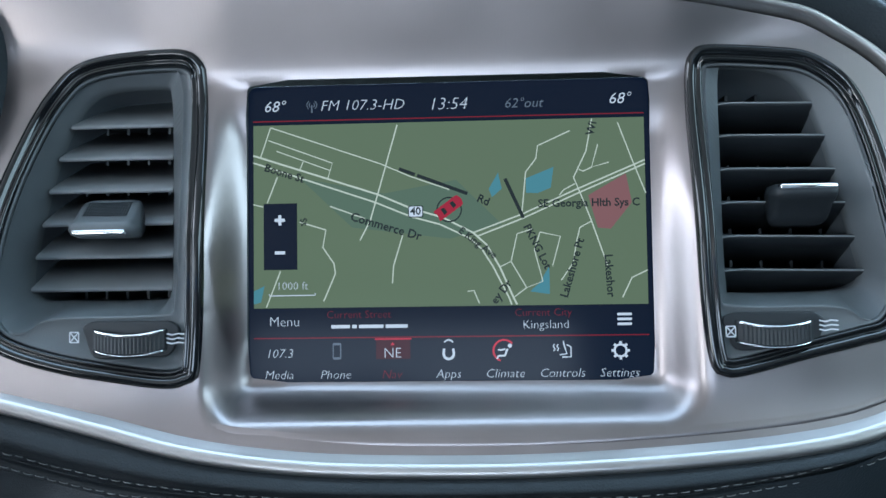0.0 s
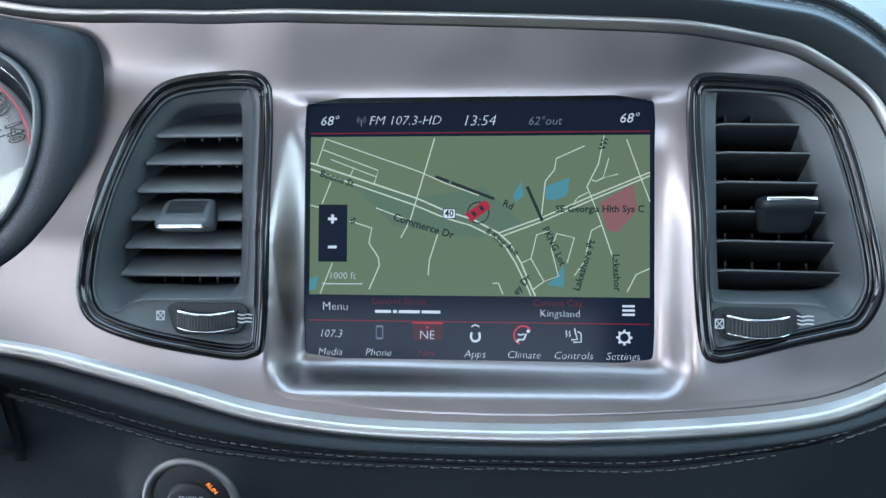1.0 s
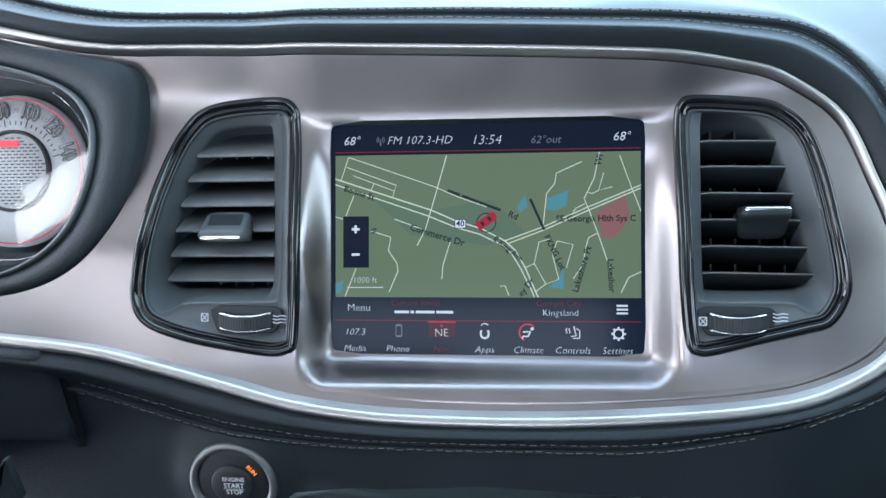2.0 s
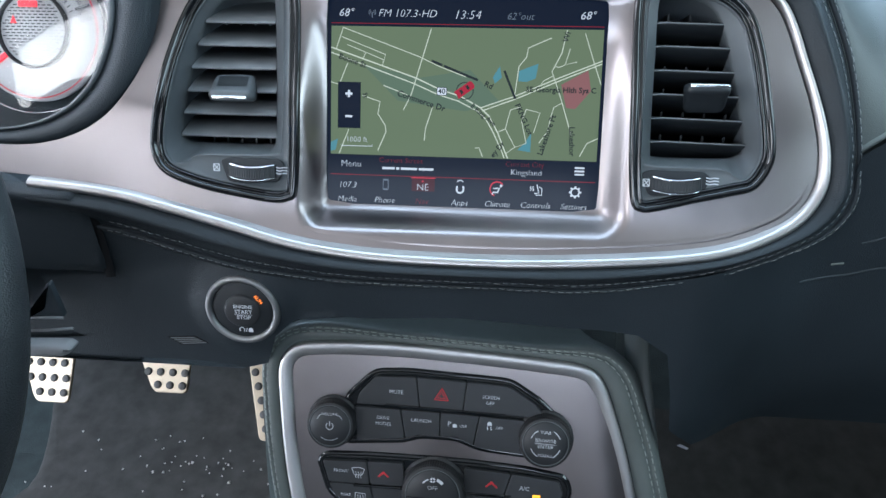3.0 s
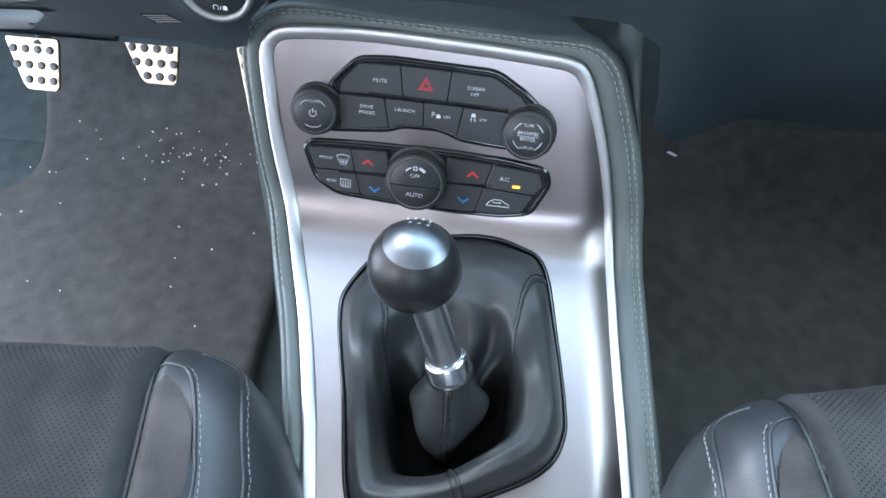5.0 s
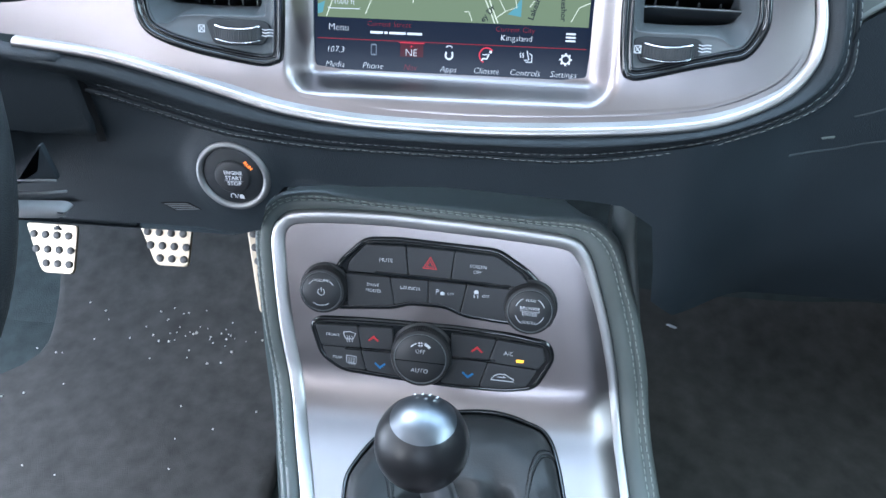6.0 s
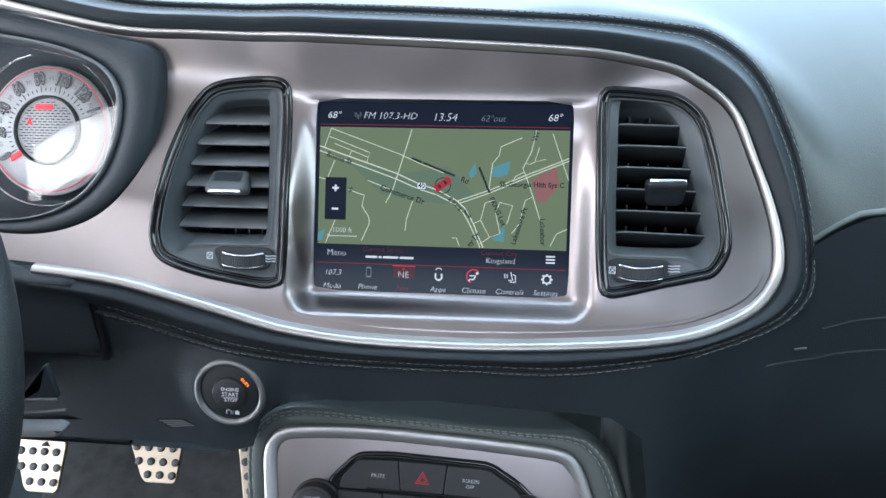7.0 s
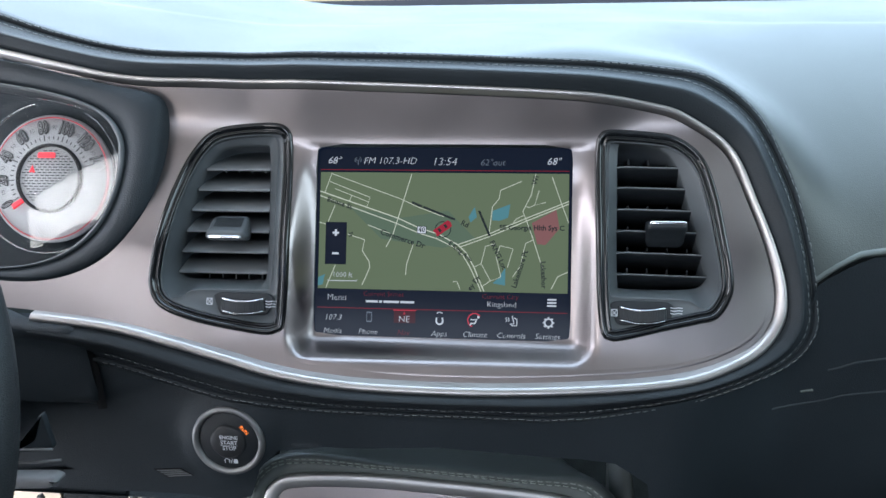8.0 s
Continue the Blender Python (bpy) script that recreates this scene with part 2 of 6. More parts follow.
M_EDGE = mat("bright satin chrome", (0.60, 0.59, 0.585), 0.46, 1.0, 0.02, 700, 0.03, 30)
M_HOLE = mat("unlit duct", (0.004, 0.004, 0.005), 0.9, 0.0, vary=0.1)
M_LEATHER = mat("black leather", (0.019, 0.024, 0.028), 0.48, 0.0, 0.20, 1300, 0.15, 18, kind="leather", spec=0.26)
# Raised in tone: light falling on the console's side is put into the colour.
M_GREY = mat("grey-green leather", (0.102, 0.116, 0.110), 0.42, 0.0, 0.16, 1500, 0.12, 18, kind="leather")
# Lighter than the lower skin: windshield light on the pad is in the colour.
M_PAD = mat("black dash skin lightened as lit", (0.054, 0.063, 0.060), 0.46, 0.0, 0.14, 1300, 0.12, 9, kind="leather", spec=0.45)
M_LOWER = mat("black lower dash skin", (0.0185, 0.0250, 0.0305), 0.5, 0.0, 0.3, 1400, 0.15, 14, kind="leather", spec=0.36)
M_SEWN = mat("pale green thread", (0.25, 0.28, 0.26), 0.8, 0.0, vary=0.2, vary_scale=300)
M_THREAD = mat("grey thread", (0.24, 0.252, 0.252), 0.8, 0.0, vary=0.2, vary_scale=300)
M_BUTTON = mat("soft touch button", (0.022, 0.023, 0.025), 0.45, 0.0, 0.05, 2000, 0.1, 60)
M_RUBBER = mat("knob rubber", (0.015, 0.015, 0.016), 0.5, 0.0, 0.1, 2000, 0.1, 60)
M_RING = mat("satin grey metal", (0.31, 0.31, 0.31), 0.52, 1.0, 0.02, 700, 0.03, 30)
# Dark copy of the slat plastic: the right vent's shade is in the colour.
M_DUSK = mat("slat plastic darkened as shade", (0.016, 0.019, 0.022), 0.40, 0.0, 0.05, 1500, 0.1, 40)
M_INK = mat("white legend", (0.60, 0.62, 0.65), 0.6, vary=0.05)
M_STUD = mat("worn rubber stud", (0.085, 0.080, 0.074), 0.6, 0.0, 0.1, 1500, 0.15, 60)
M_RED = mat("red legend", (0.5, 0.02, 0.03), 0.5, vary=0.05)
M_BLUE = mat("blue legend", (0.02, 0.14, 0.34), 0.5, vary=0.05)
M_CARPET = mat("charcoal carpet", (0.052, 0.064, 0.064), 0.95, 0.0, 0.9, 700, 0.20, 40, spec=0.1)
M_MAT = mat("velour floor mat", (0.076, 0.074, 0.070), 0.95, 0.0, 0.8, 900, 0.22, 45, spec=0.1)
M_STEEL = mat("brushed steel", (0.43, 0.355, 0.265), 0.48, 1.0, 0.05, 600, 0.06, 40)
M_SHAFT = mat("satin steel shaft", (0.50, 0.505, 0.515), 0.30, 1.0, 0.02, 600, 0.05, 40)
M_SEAT = mat("black seat leather", (0.024, 0.026, 0.030), 0.42, 0.0, 0.10, 1100, 0.12, 15, kind="leather")
M_SUEDE = mat("charcoal suede", (0.050, 0.047, 0.047), 0.9, 0.0, 0.5, 900, 0.35, 35, spec=0.2)
M_REAR = mat("grey rear trim", (0.42, 0.40, 0.40), 0.9, 0.0, 0.3, 500, 0.15, 8)
M_LINER = mat("pale headliner cloth", (0.60, 0.59, 0.575), 0.95, 0.0, 0.4, 600, 0.1, 10, spec=0.1)
M_SHELL = mat("dark cabin trim", (0.03, 0.031, 0.033), 0.7, 0.0, 0.2, 500, 0.1, 8)
# Grey chosen so the unseen frame brightens the bezel's left in reflection.
M_PILLAR = mat("grey pillar trim", (0.17, 0.168, 0.165), 0.8, 0.0, 0.2, 500, 0.1, 8)
M_ASPHALT = mat("asphalt", (0.06, 0.06, 0.058), 0.9, 0.0, 0.6, 60, 0.25, 0.7)
M_RIM = mat("wheel leather", (0.018, 0.021, 0.023), 0.45, 0.0, 0.3, 1300, 0.12, 20, kind="leather")

# ---- axes of the two sloping planes: the dash face leans back, the console face more so ----
LEAN_D, LEAN_K = radians(20.7), radians(66)
C0 = Vector((0, 0.30, 0.55))
V_D, N_D = Vector((0, math.sin(LEAN_D), math.cos(LEAN_D))), Vector((0, -math.cos(LEAN_D), math.sin(LEAN_D)))
P0 = Vector((0, 0.257, 0.341))
V_K, N_K = Vector((0, math.cos(LEAN_K), math.sin(LEAN_K))), Vector((0, -math.sin(LEAN_K), math.cos(LEAN_K)))
X1 = Vector((1, 0, 0))


def dmap(u, v, w=0.0):
    return C0 + X1 * float(u) + V_D * float(v) + N_D * float(w)


def kmap(x, v, h=0.0):
    return P0 + X1 * float(x) + V_K * float(v) + N_K * float(h)


def mm(pts):
    return np.array(pts, float) / 1000

# ---- car shell and ground ----
def slab(poly, thick, axis_map, holes=()):
    """A plate with thickness and holes through it."""
    bm = sheet(poly, holes, 0.5, lambda a, b: axis_map(a, b, 0))
    ret = bmesh.ops.extrude_face_region(bm, geom=list(bm.faces))
    off = axis_map(0, 0, thick) - axis_map(0, 0, 0)
    for v in [g for g in ret["geom"] if isinstance(g, bmesh.types.BMVert)]:
        v.co += off
    return bm


bm = bmesh.new()
bm.faces.new([bm.verts.new(p) for p in ((-900, -900, -0.28), (900, -900, -0.28), (900, 900, -0.28), (-900, 900, -0.28))])
structure("ground", bm, M_ASPHALT, "grey asphalt parking ground outside the car", "ground")
structure("cabin_floor", slab([(-0.78, -1.3), (0.78, -1.3), (0.78, 1.0), (-0.78, 1.0)], -0.03, lambda a, b, h: Vector((a, b, 0.03 + h))), M_CARPET, "charcoal carpeted cabin floor", "floor")
structure("firewall", loft([[(x, y, z) for x in np.linspace(-0.78, 0.78, 9)] for y, z in curve([(0.47, 0.0315), (0.56, 0.055), (0.66, 0.125), (0.75, 0.27), (0.79, 0.42), (0.80, 0.62)], 30)]), M_CARPET, "charcoal carpet rising to the firewall", "wall", True)
SIDE_OUT = [(-1.3, 0.0), (0.95, 0.0), (0.95, 0.72), (0.27, 1.12), (-1.3, 1.12)]
# Unseen frame; its rear opening is cut to shape the gauge lens's reflection.
structure("door_frame", slab(SIDE_OUT, 0.04, lambda a, b, h: Vector((-0.80 - h, a, b)), [soften([(0.52, 0.08), (0.52, 0.84), (0.1, 1.04), (-0.22, 1.04), (-0.24, 0.4), (-0.42, 0.08)], 0.06), soften([(-1.12, 0.50), (-0.43, 0.602), (-0.378, 0.648), (-0.50, 0.712), (-0.69, 0.795), (-0.80, 0.86), (-0.745, 0.98), (-0.73, 1.085), (-1.12, 1.09)], 0.03)]), M_PILLAR, "grey frame of the open driver's doorway", "door frame")
structure("door_1", slab(SIDE_OUT, 0.04, lambda a, b, h: Vector((0.78 + h, a, b)), [soften([(-0.31, 0.70), (0.48, 0.70), (0.24, 1.05), (-0.31, 1.05)], 0.06)]), M_SHELL, "dark passenger door trim with a side window opening", "door")
structure("ceiling", slab([(-0.82, -1.2), (0.82, -1.2), (0.82, 0.27), (-0.82, 0.27)], 0.03, lambda a, b, h: Vector((a, b, 1.12 + h))), M_LINER, "pale grey cloth headliner", "ceiling")
structure("wall_rear", slab([(-0.82, 0.0), (0.82, 0.0), (0.82, 1.12), (-0.82, 1.12)], 0.04, lambda a, b, h: Vector((a, -1.3 - h, b)), [rounded(-0.6, 0.71, 0.6, 1.02, 0.05)]), M_REAR, "grey rear bulkhead with a window opening", "wall")
for sx in (-1, 1):
    structure("windshield_pillar", tube([(sx * 0.78, 0.95, 0.69), (sx * 0.77, 0.5, 0.94), (sx * 0.72, 0.27, 1.13)], 0.045, 10), M_SHELL, "dark windshield pillar", "pillar", True)

M_PAINT = mat("grey car paint", (0.30, 0.32, 0.35), 0.3, 0.0, vary=0.03, coat=0.8)
structure("bonnet", loft([[(x, y, 0.675 - 0.05 * (x / 0.8) ** 4 - 0.06 * max(y - 1.0, 0) ** 1.5) for x in np.linspace(-0.85, 0.85, 24)] for y in np.linspace(1.0, 2.2, 14)]), M_PAINT, "grey painted bonnet beyond the windshield", "bonnet", True)
structure("cowl", loft([[(-0.8, 0.87, 0.66), (0.8, 0.87, 0.66)], [(-0.8, 0.93, 0.672), (0.8, 0.93, 0.672)], [(-0.8, 1.01, 0.66), (0.8, 1.01, 0.66)]]), M_DARK, "black cowl at the foot of the windshield", "cowl", True)

# ---- dashboard ----
dash = thing("dashboard", (0, 0.45, 0.5), "black leather dashboard with a brushed nickel centre bezel", "dashboard")

TRIM = mm([(-352, 136.9), (-268.1, 118.8), (-215.4, 109.8), (-153.1, 107.8), (-32.6, 104.4), (81.9, 99.4), (137.8, 92.7), (164, 83.6), (190.1, 63.4), (205, 27.6), (215.6, -4), (220.5, -28), (218, -48), (203, -67), (172, -82), (137, -89), (84, -93.5), (29, -95.8), (-27, -95.5), (-65, -93.6), (-104, -88.5), (-143, -79), (-184, -69), (-224, -60.7), (-282, -55), (-345, -51)])
SEAM = mm([(-352, 164.8), (-279.8, 143.6), (-223.1, 132.4), (-156.9, 129.2), (-34.3, 127.3), (82, 122.9), (145.7, 118.6), (180.7, 110.5), (209.8, 86.7), (229, 45.1), (239.5, 5.3), (244.8, -30.4), (242.6, -55.9), (225.1, -75.1), (185.4, -93.2), (144.4, -104), (85, -112.4), (29.4, -113), (-27.1, -113), (-68.6, -112.3), (-107.8, -109.9), (-146.5, -105.1), (-189.3, -94.9), (-228.5, -85.1), (-281.4, -77.6), (-345, -72.6)])


def matched(points, n_per=11):
    """Both contours sampled alike, so that they pair up."""
    rows = []
    p = points
    for i in range(len(p) - 1):
        a, b, c, d = p[max(i - 1, 0)], p[i], p[i + 1], p[min(i + 2, len(p) - 1)]
        for k in range(n_per):
            t = k / n_per
            rows.append(0.5 * (2 * b + (c - a) * t + (2 * a - 5 * b + 4 * c - d) * t ** 2 + (3 * b - a - 3 * c + d) * t ** 3))
    rows.append(p[-1])
    return np.array(rows)


trim_line, seam_line = matched(TRIM), matched(SEAM)


def face(u, v):
    """How far the bezel stands out from the screen, metres."""
    top = step01(-0.01, 0.072, v)
    w = 0.020 - 0.03 * u * (1 - 0.8 * top) - 0.013 * top - 0.0040 * top * (1 - step01(0.05, 0.17, abs(u)))
    fold = 0.067 + 0.014 * step01(0.09, 0.14, abs(u))
    w += 0.225 * (v - fold + math.hypot(v - fold, 0.007))
    w += 0.15 * (-0.072 - v + math.hypot(v + 0.072, 0.010))
    if u > 0.19:
        w -= 0.06 * (u - 0.19) ** 2 / 0.03
    return w


# bezel with the screen recess and the openings for vents and gauges
VENT_L = curve(mm([(-107.2, 74.8), (-116.1, 80.2), (-143, 79.3), (-161.8, 74.8), (-172.8, 64.4), (-180.5, 49.7), (-186.7, 27.6), (-191.3, 1.5), (-194.5, -21), (-194.5, -33), (-190, -43.5), (-179.5, -50), (-159, -56), (-136, -60), (-116, -62.5), (-107, -60.5), (-103, -53.5), (-102.2, 2), (-106, 63.4)]), 150, True)
VENT_R = curve(mm([(104.1, 63.8), (105.9, 73.6), (113.1, 76.5), (137.6, 75.1), (156, 71.5), (171.3, 58.8), (179.1, 38), (184.6, 8.1), (188.9, -18.2), (188.1, -31.2), (180.1, -44.3), (167.5, -48.4), (147.3, -53.2), (121.7, -59.7), (112.7, -60.3), (107.6, -54.6), (105, -24.1), (104, 29.9)]), 150, True)
HOOD = curve(mm([(-193.5, 90), (-194.8, 62.8), (-198.8, 33.8), (-208.6, 8.6), (-225.8, -12.4), (-250.8, -26.2), (-283.5, -32.2), (-330, -30), (-420, -30), (-510, -30), (-560, -22),
                 (-610, 11), (-630, 63), (-620, 98), (-560, 121), (-420, 134), (-330, 127), (-262, 112.5), (-225, 105.0), (-207, 101.5), (-198, 98.5)]), 200, True)
LIP = curve(mm([(-223.2, 72.6), (-219.6, 54.8), (-223.6, 31.2), (-235, 7.5), (-255, -10.5), (-283.8, -20.9), (-330, -24), (-420, -24), (-510, -24), (-560, -14),
                (-598, 20), (-610, 60), (-600, 85), (-550, 106), (-420, 119), (-330, 109), (-272, 99.5), (-238.2, 87.5)]), 200, True)

SCREEN = rounded(-0.0875, -0.0630, 0.0875, 0.0655, 0.0025)


def recess(u, v):
    """How far a point of the bezel lies down the dished surround of the screen (1: at the screen)."""
    du = max(abs(u) - 0.0862, 0) / (0.0225 if u > 0 else 0.0175)
    dv = max(v - 0.0652, 0) / 0.003 if v > 0 else max(-0.0625 - v, 0) / 0.0205
    d = min(math.hypot(du, dv), 1.0)
    return 1 - d ** 3 * (6 * d * d - 15 * d + 10)


def bezel_map(u, v):
    w = face(u, v)
    r = recess(u, v)
    k = step01(0.040, 0.066, v)
    low = 0.0015 * (1 - k) + max(w - 0.0008, 0.0015) * k
    return dmap(u, v, w * (1 - r) + low * r)


inner = trim_line + 0.004 * outward(trim_line) * -1
outline = [q for q in inner if -0.345 < q[0]]
outline = [tuple(a + (b - a) * k / 5) for a, b in zip(outline, outline[1:]) for k in range(5)] + [tuple(outline[-1])]
part("bezel", sheet(outline, [VENT_L, VENT_R, np.array([q for q in HOOD if q[0] > -0.344]), SCREEN], 0.0026, bezel_map), M_BEZEL, dash, "brushed nickel bezel panel")

# bright trim round the bezel, and the raised line inside it
chrome_line = trim_line[:11 * 24]
cn = outward(chrome_line)
size = [0.62 + 0.38 * step01(0.03, -0.05, q[1]) for q in chrome_line]
rows = [[dmap(*(q + o * k * m), face(*q) + h * k) for q, m, k in zip(chrome_line, cn, size)] for o, h in ((0.0036, -0.007), (0.0034, 0.0026), (0.0028, 0.0039), (0.0016, 0.0046), (0.0, 0.0045), (-0.0016, 0.0036), (-0.0028, 0.0022), (-0.0034, 0.0004), (-0.0050, -0.0012), (-0.0064, -0.009))]
part("trim_strip", loft(rows), M_CHROME, dash, "satin chrome trim strip")
ridge = (trim_line - 0.0090 * outward(trim_line))[11 * 8:11 * 23 + 3]
fade = np.minimum(np.minimum(np.arange(len(ridge))[::-1] / 75.0, np.arange(len(ridge)) / 60.0), 1.0)
rows = []
for o, h in ((0.0030, -0.0008), (0.0016, 0.0001), (0.0004, 0.0004), (-0.0010, 0.0001), (-0.0030, -0.0008)):
    rows.append([dmap(*(q + o * m), face(*q) + h * f - 0.0008 * (1 - f)) for q, m, f in zip(ridge, outward(ridge), fade)])
part("trim_ridge", loft(rows), M_BEZEL, dash, "raised line along the bezel's edge")


# padded leather roll round the trim
def roll_row(t, w, a, b):
    q = trim_line[a:b] * (1 - t) + seam_line[a:b] * t
    return [dmap(u, v, face(*p) + w) for (u, v), p in zip(q, trim_line[a:b])]


PROFILE = [(0.0, -0.006), (0.05, -0.0012), (0.12, 0.0010), (0.26, 0.0040), (0.40, 0.0064), (0.46, 0.0068), (0.50, 0.0062), (0.55, 0.0044), (0.66, -0.0012), (0.78, -0.0070), (0.88, -0.0116), (0.94, -0.0126), (0.975, -0.0140), (1.0, -0.0152), (1.025, -0.0140), (1.06, -0.0129), (1.14, -0.0132), (1.22, -0.0165), (1.34, -0.027)]
ROLL_END = 11 * 24
part("padded_roll", loft([roll_row(t, w, 0, ROLL_END) for t, w in PROFILE]), M_LEATHER, dash, "stitched black leather roll")
SEWN = 11 * 23 + 3
for t, w in ((0.88, -0.0116), (1.12, -0.0130)):
    line = trim_line[:SEWN] * (1 - t) + seam_line[:SEWN] * t
    lift = lambda u, v, line=line: face(*trim_line[int(np.argmin(((line - (u, v)) ** 2).sum(1)))])
    part_mesh("stitching", stitches(line, 0.0040, 0.0014, w + 0.0005, dmap, lift, thick=0.00021), M_THREAD, dash, "grey stitching", True, "stuff")


# upper pad: top of the dash, rolling down in front of the passenger
def pad_top(u, v):
    rise = 0.13 * (-0.2 - u + math.hypot(-0.2 - u, 0.035))
    return 0.016 - 2.18 * (v - 0.1205 - rise)


def pad_w(u, v):
    d2 = ((seam_line - (u, v)) ** 2).sum(1)
    k = int(np.argmin(d2))
    d = math.sqrt(d2[k])
    base = face(*trim_line[k]) - 0.0142
    top = pad_top(u, v)
    w = smin(base, top, 0.012 + 0.36 * step01(0.02, 0.30, u))
    w += (base - w) * math.exp(-(d / 0.024) ** 2) * step01(0.02, 0.17, u)
    return max(w, base - 0.004) if d < 0.004 else w


CREASE = curve(mm([(246.4, -21.5), (250, -18.5), (256, -14.5), (264, -9.5), (273, -5.2), (285, -1.8), (360, 6), (480, 10), (785, 12)]), 60)
cut = np.array([q for q in seam_line[:11 * 11 + 1]])
upper = [tuple(q) for q in cut] + [tuple(q) for q in CREASE] + [(float(u), 0.342) for u in np.linspace(0.785, -0.20, 60)] + [(float(u), 0.342 - 0.18 * (u + 0.20) ** 2) for u in np.linspace(-0.23, -0.785, 40)] + [(-0.785, 0.26), (-0.65, 0.23), (-0.5, 0.20), (-0.42, 0.18)]


def pad_map(u, v):
    """The pad, with a low step that runs across the dash top."""
    ledge = float(np.interp(u, [-0.30, -0.10, 0.09, 0.23, 0.35, 0.55, 0.78], [0.226, 0.228, 0.233, 0.238, 0.238, 0.232, 0.225]))
    return dmap(u, v, pad_w(u, v)) - Vector((0, 0, 0.004 * step01(ledge - 0.004, ledge + 0.006, v)))


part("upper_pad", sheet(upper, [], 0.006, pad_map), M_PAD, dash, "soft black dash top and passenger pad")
part("pad_lip", band(CREASE, [(-0.0016, -0.002), (-0.0012, 0.0002), (-0.0002, 0.0009), (0.0010, 0.0008), (0.0024, 0.0001), (0.0034, -0.001)], dmap, pad_w), M_GREY, dash, "rounded lower lip of the passenger pad")


def low_w(u, v):
    w = 0.0535 + 0.378 * v - 0.004
    w -= 0.0045 * step01(-0.10, -0.19, u) * step01(-0.135, -0.105, v)
    right = step01(0.15, 0.25, u)
    w2 = 0.004 + 0.40 * (v + 0.02) if v < 0.0 else 0.012
    w2 -= 2.6 * max(-0.12 - v, 0) ** 2
    return w * (1 - right) + min(w2, 0.012) * right


LOW = [tuple(q) for q in CREASE[::-1] + np.array([0, -0.002])] + [tuple(q) for q in seam_line[11 * 11 + 2:]]
LOW += [tuple(q) for q in curve(mm([(-345, -112), (-300, -118), (-291, -124), (-288, -134), (-285.5, -146), (-282.5, -158), (-278, -166), (-268, -170)]), 24)]
LOW += [(-0.340, -0.176), (-0.340, -0.1885), (-0.152, -0.189), (-0.136, -0.184), (-0.126, -0.160), (-0.112, -0.147), (0.0, -0.140), (0.120, -0.146), (0.142, -0.160), (0.147, -0.185), (0.152, -0.222)]
LOW += [(float(u), -0.238) for u in np.linspace(0.172, 0.785, 60)]


def low_map(u, v):
    w = low_w(u, v)
    # swelling round the start button
    r = math.hypot(u + 0.146, v + 0.139)
    w += 0.006 * (1 - step01(0.024, 0.042, r))
    return dmap(u, v, w)


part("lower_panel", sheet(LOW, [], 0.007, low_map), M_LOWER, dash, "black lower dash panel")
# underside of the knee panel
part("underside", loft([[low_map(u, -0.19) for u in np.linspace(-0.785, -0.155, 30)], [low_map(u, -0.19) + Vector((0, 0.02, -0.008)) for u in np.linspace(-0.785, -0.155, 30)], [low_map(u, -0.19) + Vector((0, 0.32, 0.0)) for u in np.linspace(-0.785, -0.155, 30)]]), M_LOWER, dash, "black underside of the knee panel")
# panel beside the column, flush with the roll, and the joint between them
TRIM_X, TRIM_V = trim_line[::-1][:60, 0], trim_line[::-1][:60, 1]


def side_w(u, v, w=0.0):
    t = (float(np.interp(u, TRIM_X, TRIM_V)) - v) / 0.0213
    roll = face(u, -0.062) + float(np.interp(t, [0.0, 0.06, 0.14, 0.36, 0.44, 0.65, 0.95, 1.2, 1.7, 3.0], [-0.005, 0.0002, 0.0016, 0.0062, 0.0058, -0.0020, -0.0090, -0.0110, -0.0140, -0.0200]))
    return max(roll, low_w(u, v) + 0.0030) + 0.0014 + w


part("column_joint", band(curve(mm([(-245.2, -62), (-242.8, -82), (-241, -95), (-237.6, -121)]), 40), [(-0.0034, -0.0042), (-0.0008, -0.0030), (0.0006, -0.0030), (0.0034, -0.0042)], dmap, lambda u, v: max(side_w(u, v), low_w(u, v) + 0.0036)), M_HOLE, dash, "dark joint beside the column")
COLUMN = soften(mm([(-345, -52), (-282, -56), (-245.4, -60.5), (-243.0, -82), (-241.3, -95), (-238.0, -119), (-300, -116), (-345, -114)]), 0.003)
part("column_panel", sheet(COLUMN, [], 0.004, lambda u, v: dmap(u, v, side_w(u, v, -0.010 * step01(-0.1135, -0.1190, v - 0.06 * (u + 0.235)) - 0.0012 * step01(-0.2446 - 0.13 * (v + 0.082), -0.2428 - 0.13 * (v + 0.082), u)))), M_LOWER, dash, "grained black panel beside the column")
# glovebox door lines
part("glovebox_line", band(curve(mm([(228, -109), (260, -102.6), (300, -94.4), (480, -79), (780, -67)]), 60), [(-0.003, -0.002), (-0.0008, 0.0004), (0.0008, 0.0004), (0.003, -0.002)], dmap, low_w), M_LOWER, dash, "upper lip of the glovebox")
part("glovebox_latch", band(curve(mm([(246.5, -96.2), (250, -95.4), (254.5, -94.8)]), 12), [(-0.0012, -0.001), (-0.0006, 0.0009), (0.0006, 0.0009), (0.0012, -0.001)], dmap, low_w), M_GREY, dash, "small glovebox latch")
part("shelf_line", band(curve(mm([(262, -80.5), (274, -77.0), (296, -71.5), (420, -58), (780, -44)]), 60), [(-0.003, -0.002), (-0.0008, 0.0005), (0.0008, 0.0005), (0.003, -0.002)], dmap, low_w), M_LOWER, dash, "raised line above the glovebox")
